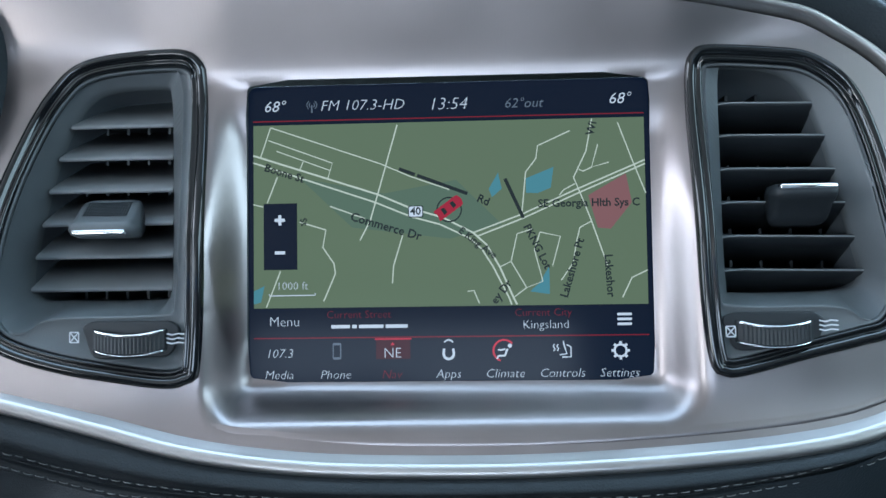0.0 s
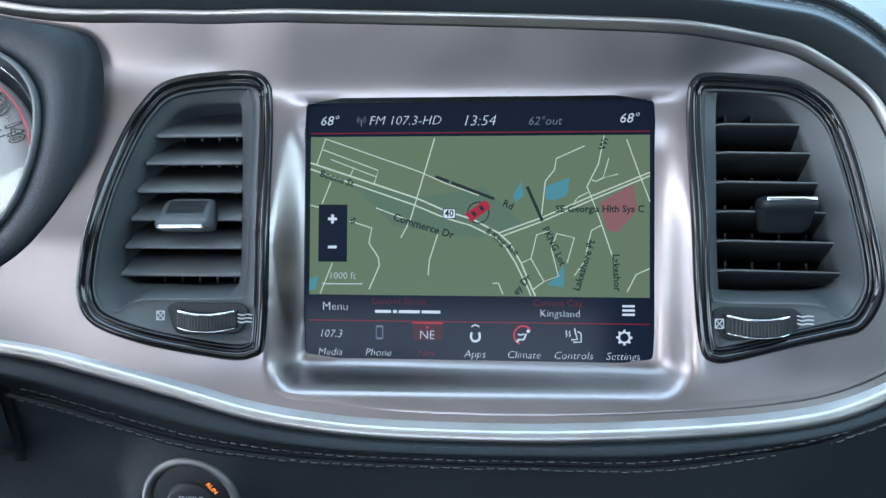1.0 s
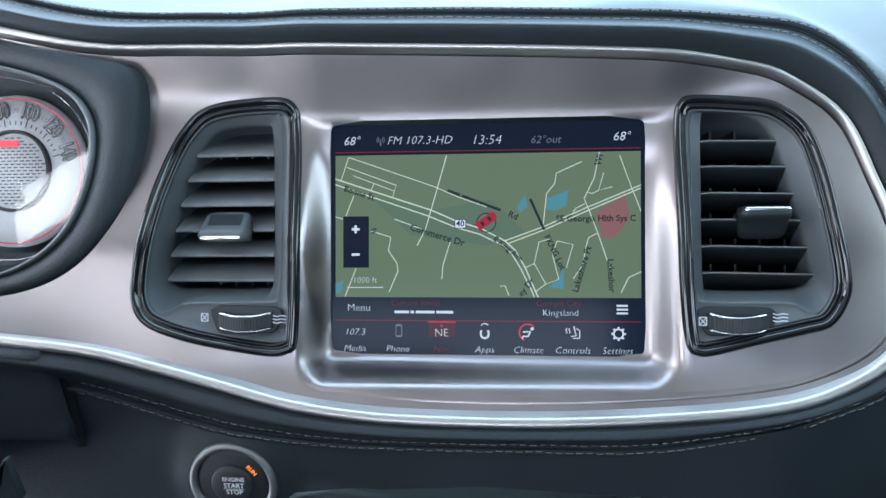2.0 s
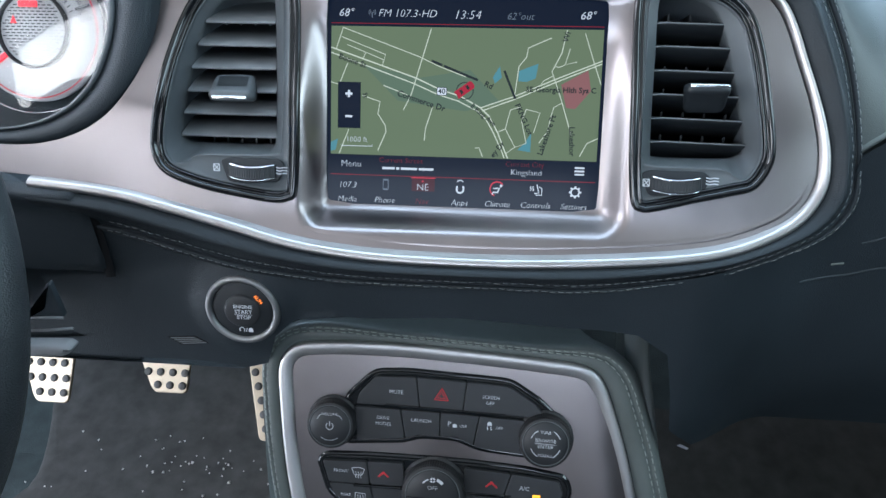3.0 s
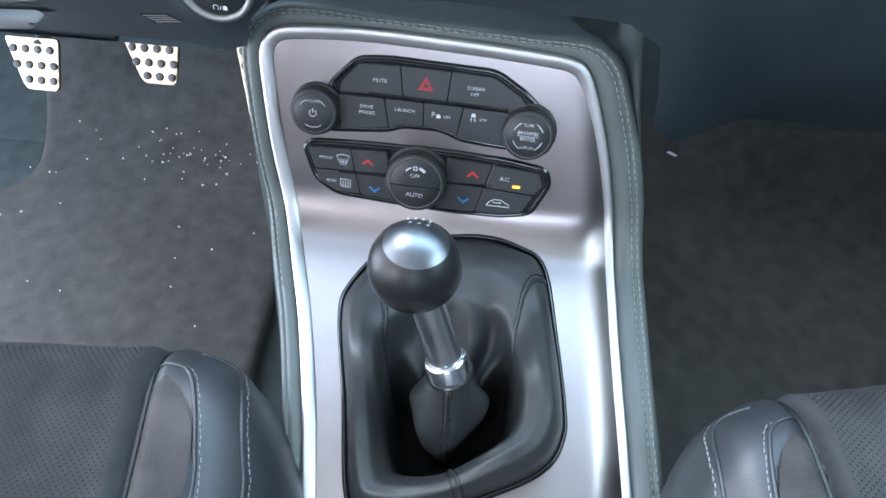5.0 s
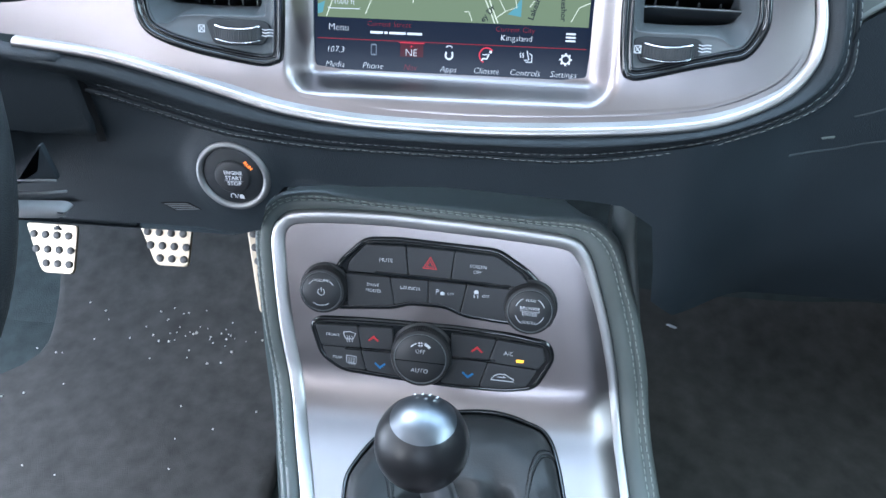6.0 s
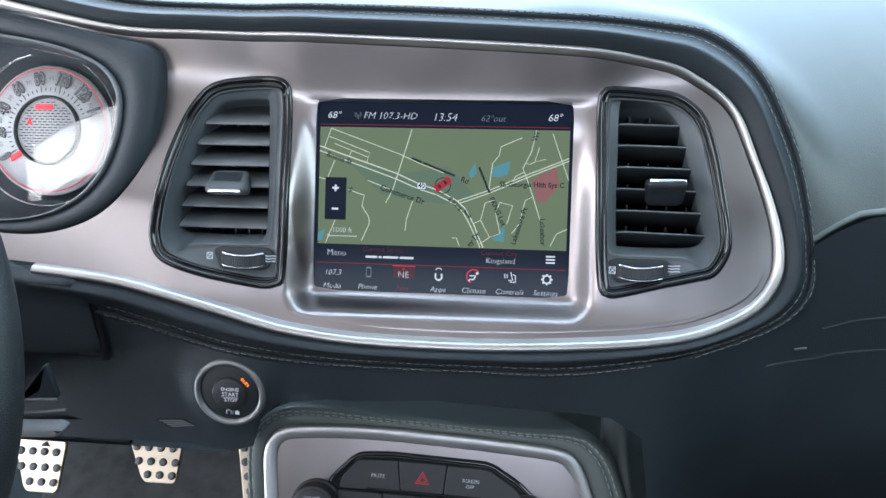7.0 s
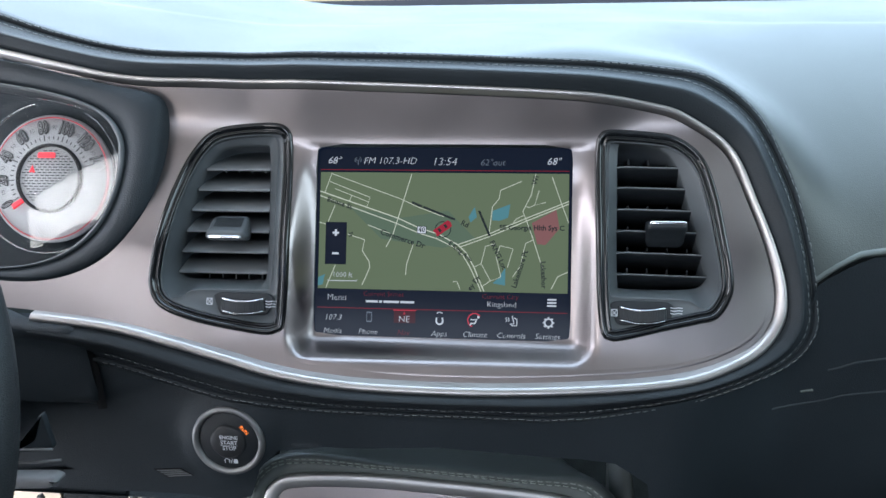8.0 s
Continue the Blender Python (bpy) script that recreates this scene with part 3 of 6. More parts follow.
# vent slot in the knee panel
M_LOUVRE = mat("grey louvre", (0.15, 0.155, 0.16), 0.5, 0.0, 0.05, 900, 0.08, 60)
slot = thing("knee_vent", tuple(low_map(-0.194, -0.169)), "small grey louvred vent in the knee panel", "vent")
lmap = lambda u, v, h: low_map(u, v) + N_D * float(h)
part("slot", prism(mm([(-208, -166.4), (-187, -164.8), (-178, -170.2), (-198, -173.0)]), -0.002, 0.0006, lmap, 0.0004), M_HOLE, slot, "dark slot", False)
for k in range(4):
    part("louvre", prism(mm([(-205.5 + 2.5 * k, -167.0 - 1.4 * k), (-187.5 + 2.5 * k, -165.6 - 1.2 * k), (-186.3 + 2.5 * k, -166.4 - 1.2 * k), (-204.3 + 2.5 * k, -167.8 - 1.4 * k)]), 0.0, 0.0012, lmap, 0.0002), M_LOUVRE, slot, "", False)


# ---- instrument gauge ----
gauge = thing("instrument_gauge", tuple(dmap(-0.319, 0.045, -0.04)), "white-faced round speedometer in a deep black hood", "gauge")


def ring_rows(loop, w):
    return [dmap(u, v, w) for u, v in loop]


ctr = np.array([-0.42, 0.045])
hood_rows = [ring_rows(HOOD, -0.004), ring_rows(HOOD, 0.020), ring_rows(HOOD * 0.98 + ctr * 0.02, 0.026), ring_rows(HOOD * 0.4 + LIP * 0.6, 0.026), ring_rows(LIP, 0.022), ring_rows(LIP * 0.985 + ctr * 0.015, 0.016), ring_rows(LIP * 0.95 + ctr * 0.05, -0.045)]
part("hood", loft(hood_rows, True, False, True), M_LOWER, gauge, "black gauge hood")
# The hood lip's lit edge, painted as a lighter grey ring.
part("lip_ring", loft([ring_rows(LIP * k + ctr * (1 - k), w) for k, w in ((1.004, 0.0225), (1.002, 0.0246), (0.996, 0.0252), (0.986, 0.0240), (0.982, 0.018))], True), M_VENT, gauge, "lip round the gauges, its lit edge painted grey")
GX, GY, GW, GS = -0.313, 0.0478, -0.040, 0.94
gmap = lambda u, v, w=0.0: dmap(GX + GS * u, GY + GS * v, GW + w)
M_DIAL = mat("dial white", (0.44, 0.44, 0.445), 0.5, vary=0.03)
M_DIALINK = mat("dial black", (0.02, 0.02, 0.022), 0.5, vary=0.05)
M_GLOW = mat("red telltale", (0.5, 0.01, 0.02), 0.4, emit=(1.0, 0.03, 0.05), emit_strength=0.7)
M_DIALRED = mat("dial red line", (0.55, 0.03, 0.05), 0.4, vary=0.05)
part("dial_face", turned(0, 0, [(0.0535, -0.004), (0.0535, 0.0), (0.030, 0.0008)], gmap), M_DIAL, gauge, "white dial face")
part("dial_rim", loft([[gmap(*q, h) for q in circle(0, 0, r)] for r, h in ((0.0632, 0.004), (0.0627, 0.006), (0.0620, 0.004))], True), M_BRIGHT, gauge, "thin chrome dial rim")
part("red_ring", loft([[gmap(*q, 0.0013) for q in circle(0, 0, r, 72)] for r in (0.0514, 0.0504)], True), M_DIALRED, gauge, "red ring round the dial", False)
part("pod_ring", loft([[gmap(*q, h) for q in circle(0, 0, r)] for r, h in ((0.0290, 0.001), (0.0285, 0.004), (0.0272, 0.005), (0.0262, 0.001))], True), M_DIALINK, gauge, "dark ring round the centre display")
part("pod_mesh", turned(0, 0, [(0.0268, 0.001), (0.0265, 0.0015)], gmap), M_DIAL, gauge, "pale mesh centre display")
for i, n in enumerate(("0", "20", "40", "60", "80", "100", "120", "140")):
    a = radians(211 - 27.6 * i)
    x, y = 0.0425 * math.cos(a), 0.0425 * math.sin(a)
    letters(n, 0.0105, x, y, 0.0014, gmap, M_DIALINK, gauge, math.degrees(a) - 90, 0, wide=0.62, thin=-0.10)
    letters(n, 0.0105, x, y, 0.0018, gmap, M_DIAL, gauge, math.degrees(a) - 90, 0, wide=0.62, thin=0.035)
for i in range(7):
    a = radians(197.2 - 27.6 * i)
    letters(str(10 + 20 * i), 0.0035, 0.0425 * math.cos(a), 0.0425 * math.sin(a), 0.0014, gmap, M_DIALINK, gauge, math.degrees(a) - 90, 0)
for i in range(29):
    a = radians(211 - 6.9 * i)
    r0, r1 = (0.0315, 0.0365) if i % 4 == 0 else (0.0325, 0.0352)
    q = [(r0 * math.cos(a), r0 * math.sin(a)), (r1 * math.cos(a), r1 * math.sin(a))]
    part("tick", strip(q, 0.0009, 0.0014, gmap), M_DIALINK, gauge, "", False)
bm = bmesh.new()
for j in range(-10, 11):
    for i in range(-5, 6):
        x, y = i * 0.0046 + (0.0023 if j % 2 else 0), j * 0.0023
        if math.hypot(x, y) < 0.0235:
            flat([(x - 0.0016, y - 0.0004), (x + 0.0016, y - 0.0004), (x + 0.0016, y + 0.0004), (x - 0.0016, y + 0.0004)], 0.0019, gmap, bm)
part("mesh_slots", bm, M_DIALINK, gauge, "dark slots in the mesh", False, "stuff")
part("needle", prism([(-0.0325, -0.0225), (-0.0305, -0.0265), (-0.0215, -0.0200), (-0.0230, -0.0165)], 0.0015, 0.003, gmap), M_GLOW, gauge, "red needle tip", False)
part("telltale", prism(rounded(-0.0110, 0.0168, 0.0045, 0.0215, 0.001), 0.002, 0.0024, gmap, 0.0002), M_GLOW, gauge, "red warning bar", False)
part("telltale", prism([(-0.0180, 0.0048), (-0.0130, 0.0048), (-0.0155, 0.0108)], 0.002, 0.0024, gmap, 0.0002), M_GLOW, gauge, "red warning triangle", False)
# clear lens over the dials
M_LENS = bpy.data.materials.new("clear lens")
M_LENS.use_nodes = True
_b = M_LENS.node_tree.nodes["Principled BSDF"]
_b.inputs["Transmission Weight"].default_value, _b.inputs["Roughness"].default_value, _b.inputs["IOR"].default_value = 1.0, 0.03, 1.40
_b.inputs["Base Color"].default_value = (0.97, 0.98, 0.98, 1)
lens = part("lens", loft([[dmap(u, v, -0.012 + 0.176 * (v - 0.05) - 0.0025 * k) for u, v in (LIP * 0.965 + ctr * 0.035)] for k in (0, 1)], True, True, True), M_LENS, gauge, "clear curved lens", False)
lens.visible_shadow = False


# ---- air vents ----
def polar(loop, c, n=180):
    d = np.asarray(loop) - c
    a = np.arctan2(d[:, 1], d[:, 0])
    o = np.argsort(a)
    a, r = a[o], np.hypot(d[:, 0], d[:, 1])[o]
    w = np.linspace(-math.pi, math.pi, n + 1)[:-1]
    rr = np.interp(w, np.concatenate([a - 2 * math.pi, a, a + 2 * math.pi]), np.tile(r, 3))
    return np.stack([c[0] + rr * np.cos(w), c[1] + rr * np.sin(w)], 1)


def air_vent(name_at, outer, pocket, mouth, lean, rise, slat_mat, strip_up, slat_v, slat_u, tab, wheel, icons, label):
    v_ob = thing("air_vent", tuple(dmap(*name_at, 0.01)), label, "air vent", "dash vents")
    c = np.array(name_at)
    area = 0.5 * np.sum(outer[:, 0] * np.roll(outer[:, 1], -1) - np.roll(outer[:, 0], -1) * outer[:, 1])
    path = outer if area > 0 else outer[::-1]
    part("rim", band(path, [(-0.0016, -0.003), (-0.0015, 0.0004), (-0.0010, 0.0017), (0.0, 0.0025), (0.0012, 0.0027), (0.0023, 0.0021), (0.0029, 0.0009), (0.0033, 0.0004), (0.0040, 0.0006), (0.0047, 0.0011), (0.0053, 0.0010), (0.0058, 0.0002), (0.0060, -0.004)], dmap, face, True), M_GLOSS, v_ob, "glossy black rim")
    nin = path + 0.0056 * outward(path, True)
    A, P, Q = polar(nin, c), polar(pocket, c), polar(mouth, c)
    lip = P * 0.985 + c * 0.015
    rows = [[dmap(u, v, face(u, v) - 0.0034) for u, v in A],
            [dmap(u, v, face(u, v) - 0.0012) for u, v in A * 0.994 + c * 0.006],
            [dmap(u, v, face(u, v) - 0.0009) for u, v in A * 0.984 + c * 0.016],
            [dmap(u, v, face(u, v) - 0.0026) for u, v in A * 0.968 + c * 0.032],
            [dmap(u, v, face(u, v) - 0.0022) for u, v in P * 1.012 - c * 0.012],
            [dmap(u, v, face(u, v) - 0.0018) for u, v in P],
            [dmap(u, v, face(u, v) - 0.0035) for u, v in lip],
            [dmap(u, v, 0.002) for u, v in Q],
            [dmap(u, v, -0.004) for u, v in Q * 0.985 + c * 0.015]]
    part("housing", loft(rows, True), M_VENT, v_ob, "grey plastic housing")
    part("duct", loft([[dmap(u, v, -0.003) for u, v in Q], [dmap(u, v, -0.055) for u, v in Q * 0.95 + c * 0.05]], True, False, True), M_DUCT, v_ob, "dark duct behind the slats")
    for v, (ua, ub) in zip(slat_v, slat_u):
        n = 14
        us = np.linspace(ua, ub, n)
        rows = []
        for dv, dw in ((0.0012, -0.026), (0.0030, -0.0255), (0.0006, 0.0015), (-0.0004, 0.0022), (-0.0014, 0.0015), (-0.0012, -0.026)):
            rows.append([dmap(u, v + dv + lean * (u - us[0]) + rise * (-dw / 0.026 if dw < -0.01 else 0), dw - 0.001) for u in us])
        rows.append(rows[0])
        slat = part("slat", loft(rows), slat_mat, v_ob)
        if strip_up:
            # pale tube paints the highlight along the slat's front edge
            part("slat_edge", tube([dmap(u, v - 0.0001 - 0.0012 * (1 - step01(0.0, 0.12, k / (n - 1))) + lean * (u - us[0]), 0.0014) for k, u in enumerate(us)], 0.0004, 6), M_SLAT, slat, "thin front edge with a painted highlight")
    fins = np.linspace(min(a for a, b in slat_u) + 0.012, max(b for a, b in slat_u) - 0.012, 4 if strip_up else 5)
    depth = -0.019 if strip_up else -0.024
    for u in fins:
        hit = [v for v, (a, b) in zip(slat_v, slat_u) if a < u < b]
        # the right vent's fins carry its shade in a darker colour
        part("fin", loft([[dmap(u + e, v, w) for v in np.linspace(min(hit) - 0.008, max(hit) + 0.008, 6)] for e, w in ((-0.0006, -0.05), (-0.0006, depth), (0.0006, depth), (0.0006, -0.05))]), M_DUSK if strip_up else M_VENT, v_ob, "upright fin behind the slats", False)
    # the sliding tab: a rounded bar with a chrome strip, and a plate that slopes back from it
    tu, tv, tw, th, way = tab
    rows = []
    for k in range(21):
        f = -1 + 2 * k / 20
        e = max((1 - abs(f) ** 8) ** 0.4 if abs(f) < 1 else 0.0, 0.05)
        slim = 1 - 0.10 * step01(0.0, 1.0, abs(f))
        prof = [(-1.0, -0.8), (-1.05, 0.1), (-0.85, 0.7), (-0.35, 1.0), (0.35, 0.95), (0.80, 0.70), (1.25, 0.30), (2.2, -0.10), (3.2, -0.60), (3.4, -1.0), (2.2, -1.3), (0.0, -1.3)]
        rows.append([dmap(tu + tw * f * (slim if y < 1 else 0.88), tv + way * th * e * y, 0.0080 + 0.0080 * e * z) for y, z in prof])
    # the right tab is darker too, its shade put into the colour
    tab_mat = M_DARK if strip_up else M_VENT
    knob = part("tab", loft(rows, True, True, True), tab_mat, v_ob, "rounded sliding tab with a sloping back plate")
    sv = tv - way * th * 0.52
    part("tab_strip", prism(rounded(tu - 0.0118, sv - 0.0013, tu + 0.0118, sv + 0.0013, 0.0012), 0.0110, 0.0162, dmap, 0.0009), M_BRIGHT, knob, "chrome strip on the tab")
    if not strip_up:
        bm = bmesh.new()
        tops = lambda a, b, h: dmap(a, tv + th * (1.35 + 1.65 * b), 0.0102 - 0.0060 * b + h)
        for i in range(17):
            for j in range(9):
                x, w = tu - 0.0094 + 0.00117 * i, 0.05 + 0.112 * j
                prism([(x - 0.0004, w - 0.036), (x + 0.0004, w - 0.036), (x + 0.0004, w + 0.036), (x - 0.0004, w + 0.036)], -0.0006, 0.0007, tops, 0.0002, bm)
        part("tab_grip", bm, M_DUSK, knob, "knurled grip", False)
    wu, wv = wheel
    fw = face(wu, wv) - 0.002
    part("wheel_slot", prism(soften([(wu - 0.021, wv + 0.0055), (wu - 0.016, wv + 0.0075), (wu + 0.017, wv + 0.0072), (wu + 0.021, wv + 0.004), (wu + 0.017, wv - 0.0075), (wu - 0.016, wv - 0.0085)], 0.004), fw - 0.004, fw + 0.0009, dmap, 0.0006), M_DARK, v_ob, "slot round the thumbwheel", False)
    n = 40
    rows = []
    for k in range(n + 1):
        s = -1 + 2 * k / n
        hgt = 0.0048 * math.sqrt(max(1 - s * s, 0)) + 0.0006
        tooth = 0.00035 if k % 2 else 0.0
        sag = -0.0024 * (1 - s * s)
        rows.append([dmap(wu + 0.0158 * s, wv + sag + dv, fw + (hgt + tooth) * f) for dv, f in ((0.0045, 0.0), (0.0042, 0.8), (0.003, 1.0), (-0.0035, 1.0), (-0.0046, 0.75), (-0.005, 0.0))])
    wheel_ob = part("thumbwheel", loft(rows), M_DARK, v_ob, "ribbed thumbwheel", False)
    for dv, rr in ((0.0038, 0.0007), (-0.0044, 0.0003)):
        part("wheel_line", tube([dmap(wu + 0.0155 * s, wv + dv - 0.0024 * (1 - s * s), fw + 0.0048 * math.sqrt(max(1 - s * s, 0.0)) + 0.0006) for s in np.linspace(-0.97, 0.97, 18)], rr, 8), M_BRIGHT, wheel_ob, "chrome line on the thumbwheel")
    iu, iv = icons[0]
    bm = bmesh.new()
    lw, s = 0.0003, 0.0021
    for a, b in (((-s, -s), (s, -s)), ((s, -s), (s, s)), ((s, s), (-s, s)), ((-s, s), (-s, -s)), ((-s, -s), (s, s)), ((-s, s), (s, -s))):
        strip([(iu + a[0] * 0.9, iv + a[1]), (iu + b[0] * 0.9, iv + b[1])], lw * 1.6, face(iu, iv) + 0.0006, dmap, bm)
    part("closed_mark", bm, M_INK, v_ob, "crossed box mark", False)
    iu, iv = icons[1]
    bm = bmesh.new()
    for k in (-1, 0, 1):
        strip([(iu - 0.0038, iv + 0.0018 * k + 0.0003), (iu - 0.0015, iv + 0.0018 * k - 0.0003), (iu + 0.001, iv + 0.0018 * k + 0.0003), (iu + 0.0038, iv + 0.0018 * k)], 0.0006, face(iu, iv) + 0.0006, dmap, bm)
    part("flow_mark", bm, M_INK, v_ob, "three wavy lines mark", False)
    return v_ob


POCKET_L = curve(mm([(-117, 68.6), (-122.6, 74.8), (-145.7, 74), (-160.8, 70.4), (-170.9, 61.5), (-178.5, 44.8), (-184.3, 19.3), (-188, -6.8), (-189.5, -26.9), (-187, -37), (-181, -41), (-174.1, -40), (-163.8, -35.2), (-118.5, -34.1), (-112.9, -30), (-111.6, 2), (-114.9, 45.9)]), 150, True)
MOUTH_L = curve(mm([(-122.7, 64), (-127, 68), (-150.2, 67.2), (-162, 62), (-171.5, 47.5), (-179, 26.6), (-186, -3.3), (-188.5, -19), (-184.2, -27.3), (-170.3, -28.5), (-129, -28.3), (-122.3, -23.7), (-121.6, 32.4)]), 150, True)
POCKET_R = curve(mm([(112.5, 66.5), (117.2, 72.6), (146.9, 70.7), (160.1, 64.8), (168.7, 50.7), (175.5, 21.9), (181, -5), (184.5, -23.5), (183.5, -35), (176.8, -40), (169.2, -39), (159, -34.3), (118.5, -33.5), (112, -28.5), (110.7, 2.7), (111.6, 36.1)]), 150, True)
MOUTH_R = curve(mm([(118, 67), (123, 70.5), (140, 69), (152.5, 62), (160.5, 45.2), (168, 17.5), (174.6, -10.1), (176.6, -20.5), (172.6, -27), (154, -28.8), (123, -28.6), (118.6, -23.5), (117.7, 31.5)]), 150, True)
SV = [0.0505, 0.036, 0.0214, 0.0066, -0.008, -0.0225]
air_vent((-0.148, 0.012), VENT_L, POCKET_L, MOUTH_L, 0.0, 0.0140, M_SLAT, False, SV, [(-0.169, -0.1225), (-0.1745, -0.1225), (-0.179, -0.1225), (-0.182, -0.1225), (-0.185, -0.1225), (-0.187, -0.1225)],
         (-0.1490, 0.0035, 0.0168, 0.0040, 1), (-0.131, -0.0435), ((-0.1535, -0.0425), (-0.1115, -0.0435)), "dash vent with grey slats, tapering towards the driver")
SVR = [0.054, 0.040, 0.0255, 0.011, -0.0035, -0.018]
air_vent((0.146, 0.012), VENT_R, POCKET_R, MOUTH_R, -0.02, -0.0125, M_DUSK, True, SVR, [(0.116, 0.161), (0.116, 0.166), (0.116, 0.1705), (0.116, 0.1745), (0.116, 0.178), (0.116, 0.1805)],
         (0.1490, 0.0132, 0.0152, 0.0040, -1), (0.133, -0.0432), ((0.1150, -0.0435), (0.1545, -0.0415)), "dash vent with slats coloured as in shade, tapering towards the passenger")


# ---- touchscreen ----
screen = thing("touchscreen", tuple(dmap(0, 0, 0)), "touchscreen in the bezel showing a green road map and menu bar", "touchscreen")


def glow(name, color, strength=1.0, rough=0.12):
    return mat(name, (0.004, 0.004, 0.005), rough, vary=0.05, spec=0.08, emit=color, emit_strength=strength)


S_BAR = glow("display black", (0.006, 0.012, 0.028), 0.5)
S_MAP = glow("display map green", (0.150, 0.195, 0.112), 0.62)
S_WOOD = glow("display wood green", (0.122, 0.178, 0.118), 0.62)
S_WATER = glow("display water", (0.10, 0.27, 0.30), 0.62)
S_PINK = glow("display hospital", (0.27, 0.12, 0.115), 0.62)
S_ROAD = glow("display road", (0.62, 0.66, 0.52), 0.62)
S_NAME = glow("display street name", (0.022, 0.03, 0.03), 0.62)
S_WHITE = glow("display white", (0.72, 0.76, 0.82), 0.62)
S_DIM = glow("display dim", (0.16, 0.19, 0.23), 0.62)
S_RED = glow("display red", (0.62, 0.03, 0.06), 0.62)
S_MARK = glow("display marker red", (0.40, 0.022, 0.045), 0.62)
S_DULL = glow("display dull red", (0.22, 0.014, 0.026), 0.62)
S_TAB = glow("display red tab", (0.055, 0.006, 0.012), 0.62)

smap = lambda u, v, w=0.0: dmap(u, v, 0.0006 + w)
box = lambda x0, y0, x1, y1: mm([(x0, y0), (x1, y0), (x1, y1), (x0, y1)])
part("display_panel", prism(rounded(-0.0885, -0.0665, 0.0885, 0.0665, 0.004), -0.006, 0.0, smap, 0.0006), S_BAR, screen, "black glass display panel", False)
m_ob = part("map", flat(box(-86, -32.4, 86, 48.8), 0.0002, smap), S_MAP, screen, "green road map", False)
part("wood", flat(mm([(-65.3, 25.1), (-27.7, 17.5), (3.9, 22.9), (23.9, 2.9), (1.1, -2.9), (-42.1, 2.7)]), 0.0003, smap), S_WOOD, m_ob, "", False)
for w in ([(34.4, 22.9), (46.6, 27.7), (45.2, 18.6), (39.5, 16.3), (34.4, 16.6)], [(18.2, 18.6), (22.4, 25.7), (23.9, 18.6), (19.6, 14.9)],
          [(39.6, -22.6), (43.9, -15.5), (43.9, -27.7), (35.4, -26.4)], [(-86, -24.8), (-81.2, -22.5), (-82.7, -29.7), (-86, -30.6)]):
    part("lake", flat(mm(w), 0.0003, smap), S_WATER, m_ob, "", False)
part("hospital_ground", flat(mm([(61.3, 15), (77.7, 24.3), (80, 11.6), (70.7, 0.2), (65.1, 0.8)]), 0.0003, smap), S_PINK, m_ob, "", False)
ROADS = (
    (0.5, [(-78.2, 47.8), (-29.2, 30.6), (-16.2, 24.8), (1, 18.6)]), (0.5, [(-78.2, 47.8), (-82.8, 34.3)]), (0.5, [(-79.3, 42.1), (-50.6, 31.4), (-52.9, 24)]),
    (0.45, [(-75.5, 37.2), (-51.4, 28)]), (0.45, [(-63.6, 32.3), (-65.3, 28.3)]),
    (0.8, [(-86, 35.4), (-30.6, 17.1), (-16.2, 10.8), (-1.8, 6.3), (11.1, -0.5), (16.8, -5.7), (22.5, -15.6), (28.2, -29), (29.7, -32)]),
    (0.7, [(-86, 32.2), (-32, 13.7), (-16.2, 7.1), (-3.3, 3.4), (9.6, -2.8), (14.8, -7.7), (19.7, -15.6), (26.3, -29), (27.4, -32)]),
    (0.6, [(-21.7, 47.8), (-30.6, 17.1), (-34, 5.6), (-38.6, -3)]), (0.55, [(-51.7, 12.2), (-36.3, 6.5)]), (0.55, [(-19.6, -0.6), (-23.9, -14.4), (-24.5, -22.1)]),
    (0.55, [(-75.2, 25.7), (-79.8, 14.1)]), (0.6, [(-65.3, 5.5), (-53.7, 1.8), (-55.1, -5.9), (-50.2, -13.1), (-49.6, -17.4), (-54.8, -29.5)]), (0.55, [(-74, -16.1), (-80.3, -32)]),
    (0.65, [(11.1, -0.5), (32.4, 7.2), (55.1, 17.2), (86, 30)]), (0.65, [(13.1, -2), (33, 5.5), (55.7, 15.5), (86, 28.3)]),
    (0.55, [(32.4, 7.2), (34.4, 25.7), (38.9, 31.4), (39.8, 37.1), (53.9, 43.4)]), (0.55, [(63.5, 48.5), (60.7, 34.3), (55.1, 22.9), (57.4, 17.2), (62.2, 4.5), (67.9, -12.5), (69.3, -16.8)]),
    (0.5, [(65.8, 37.1), (63, 27.2), (70.4, 29.2)]), (0.5, [(57.4, 26.3), (59.3, 25.5), (63, 27.2)]), (0.5, [(74.6, 46.5), (80.5, 30), (86, 15.5)]), (0.5, [(48.9, 15.2), (50.6, 17.5), (55.7, 20.1)]),
    (0.5, [(62.2, 3.6), (57.4, 1), (55.7, -5.5), (54.3, -14), (49, -21.7)]), (0.5, [(22.5, -15.6), (27.4, -13.3), (30.2, -1.3), (36.7, 0.7)]), (0.5, [(40.1, -0.7), (48.9, -2.7), (45.3, -15.5)]),
    (0.5, [(27.4, -13.3), (33.9, -24.7), (41, -22.1), (37.6, -8.4), (40.1, -0.7)]), (0.5, [(28.2, -29), (33.9, -24.7)]), (0.55, [(75, -29.5), (79.2, -21), (86, -17.8)]), (0.55, [(8.3, -26), (11.1, -25.7), (13.4, -31.3)]),
    (0.5, [(-86, 13.6), (-81.5, 12.4)]))
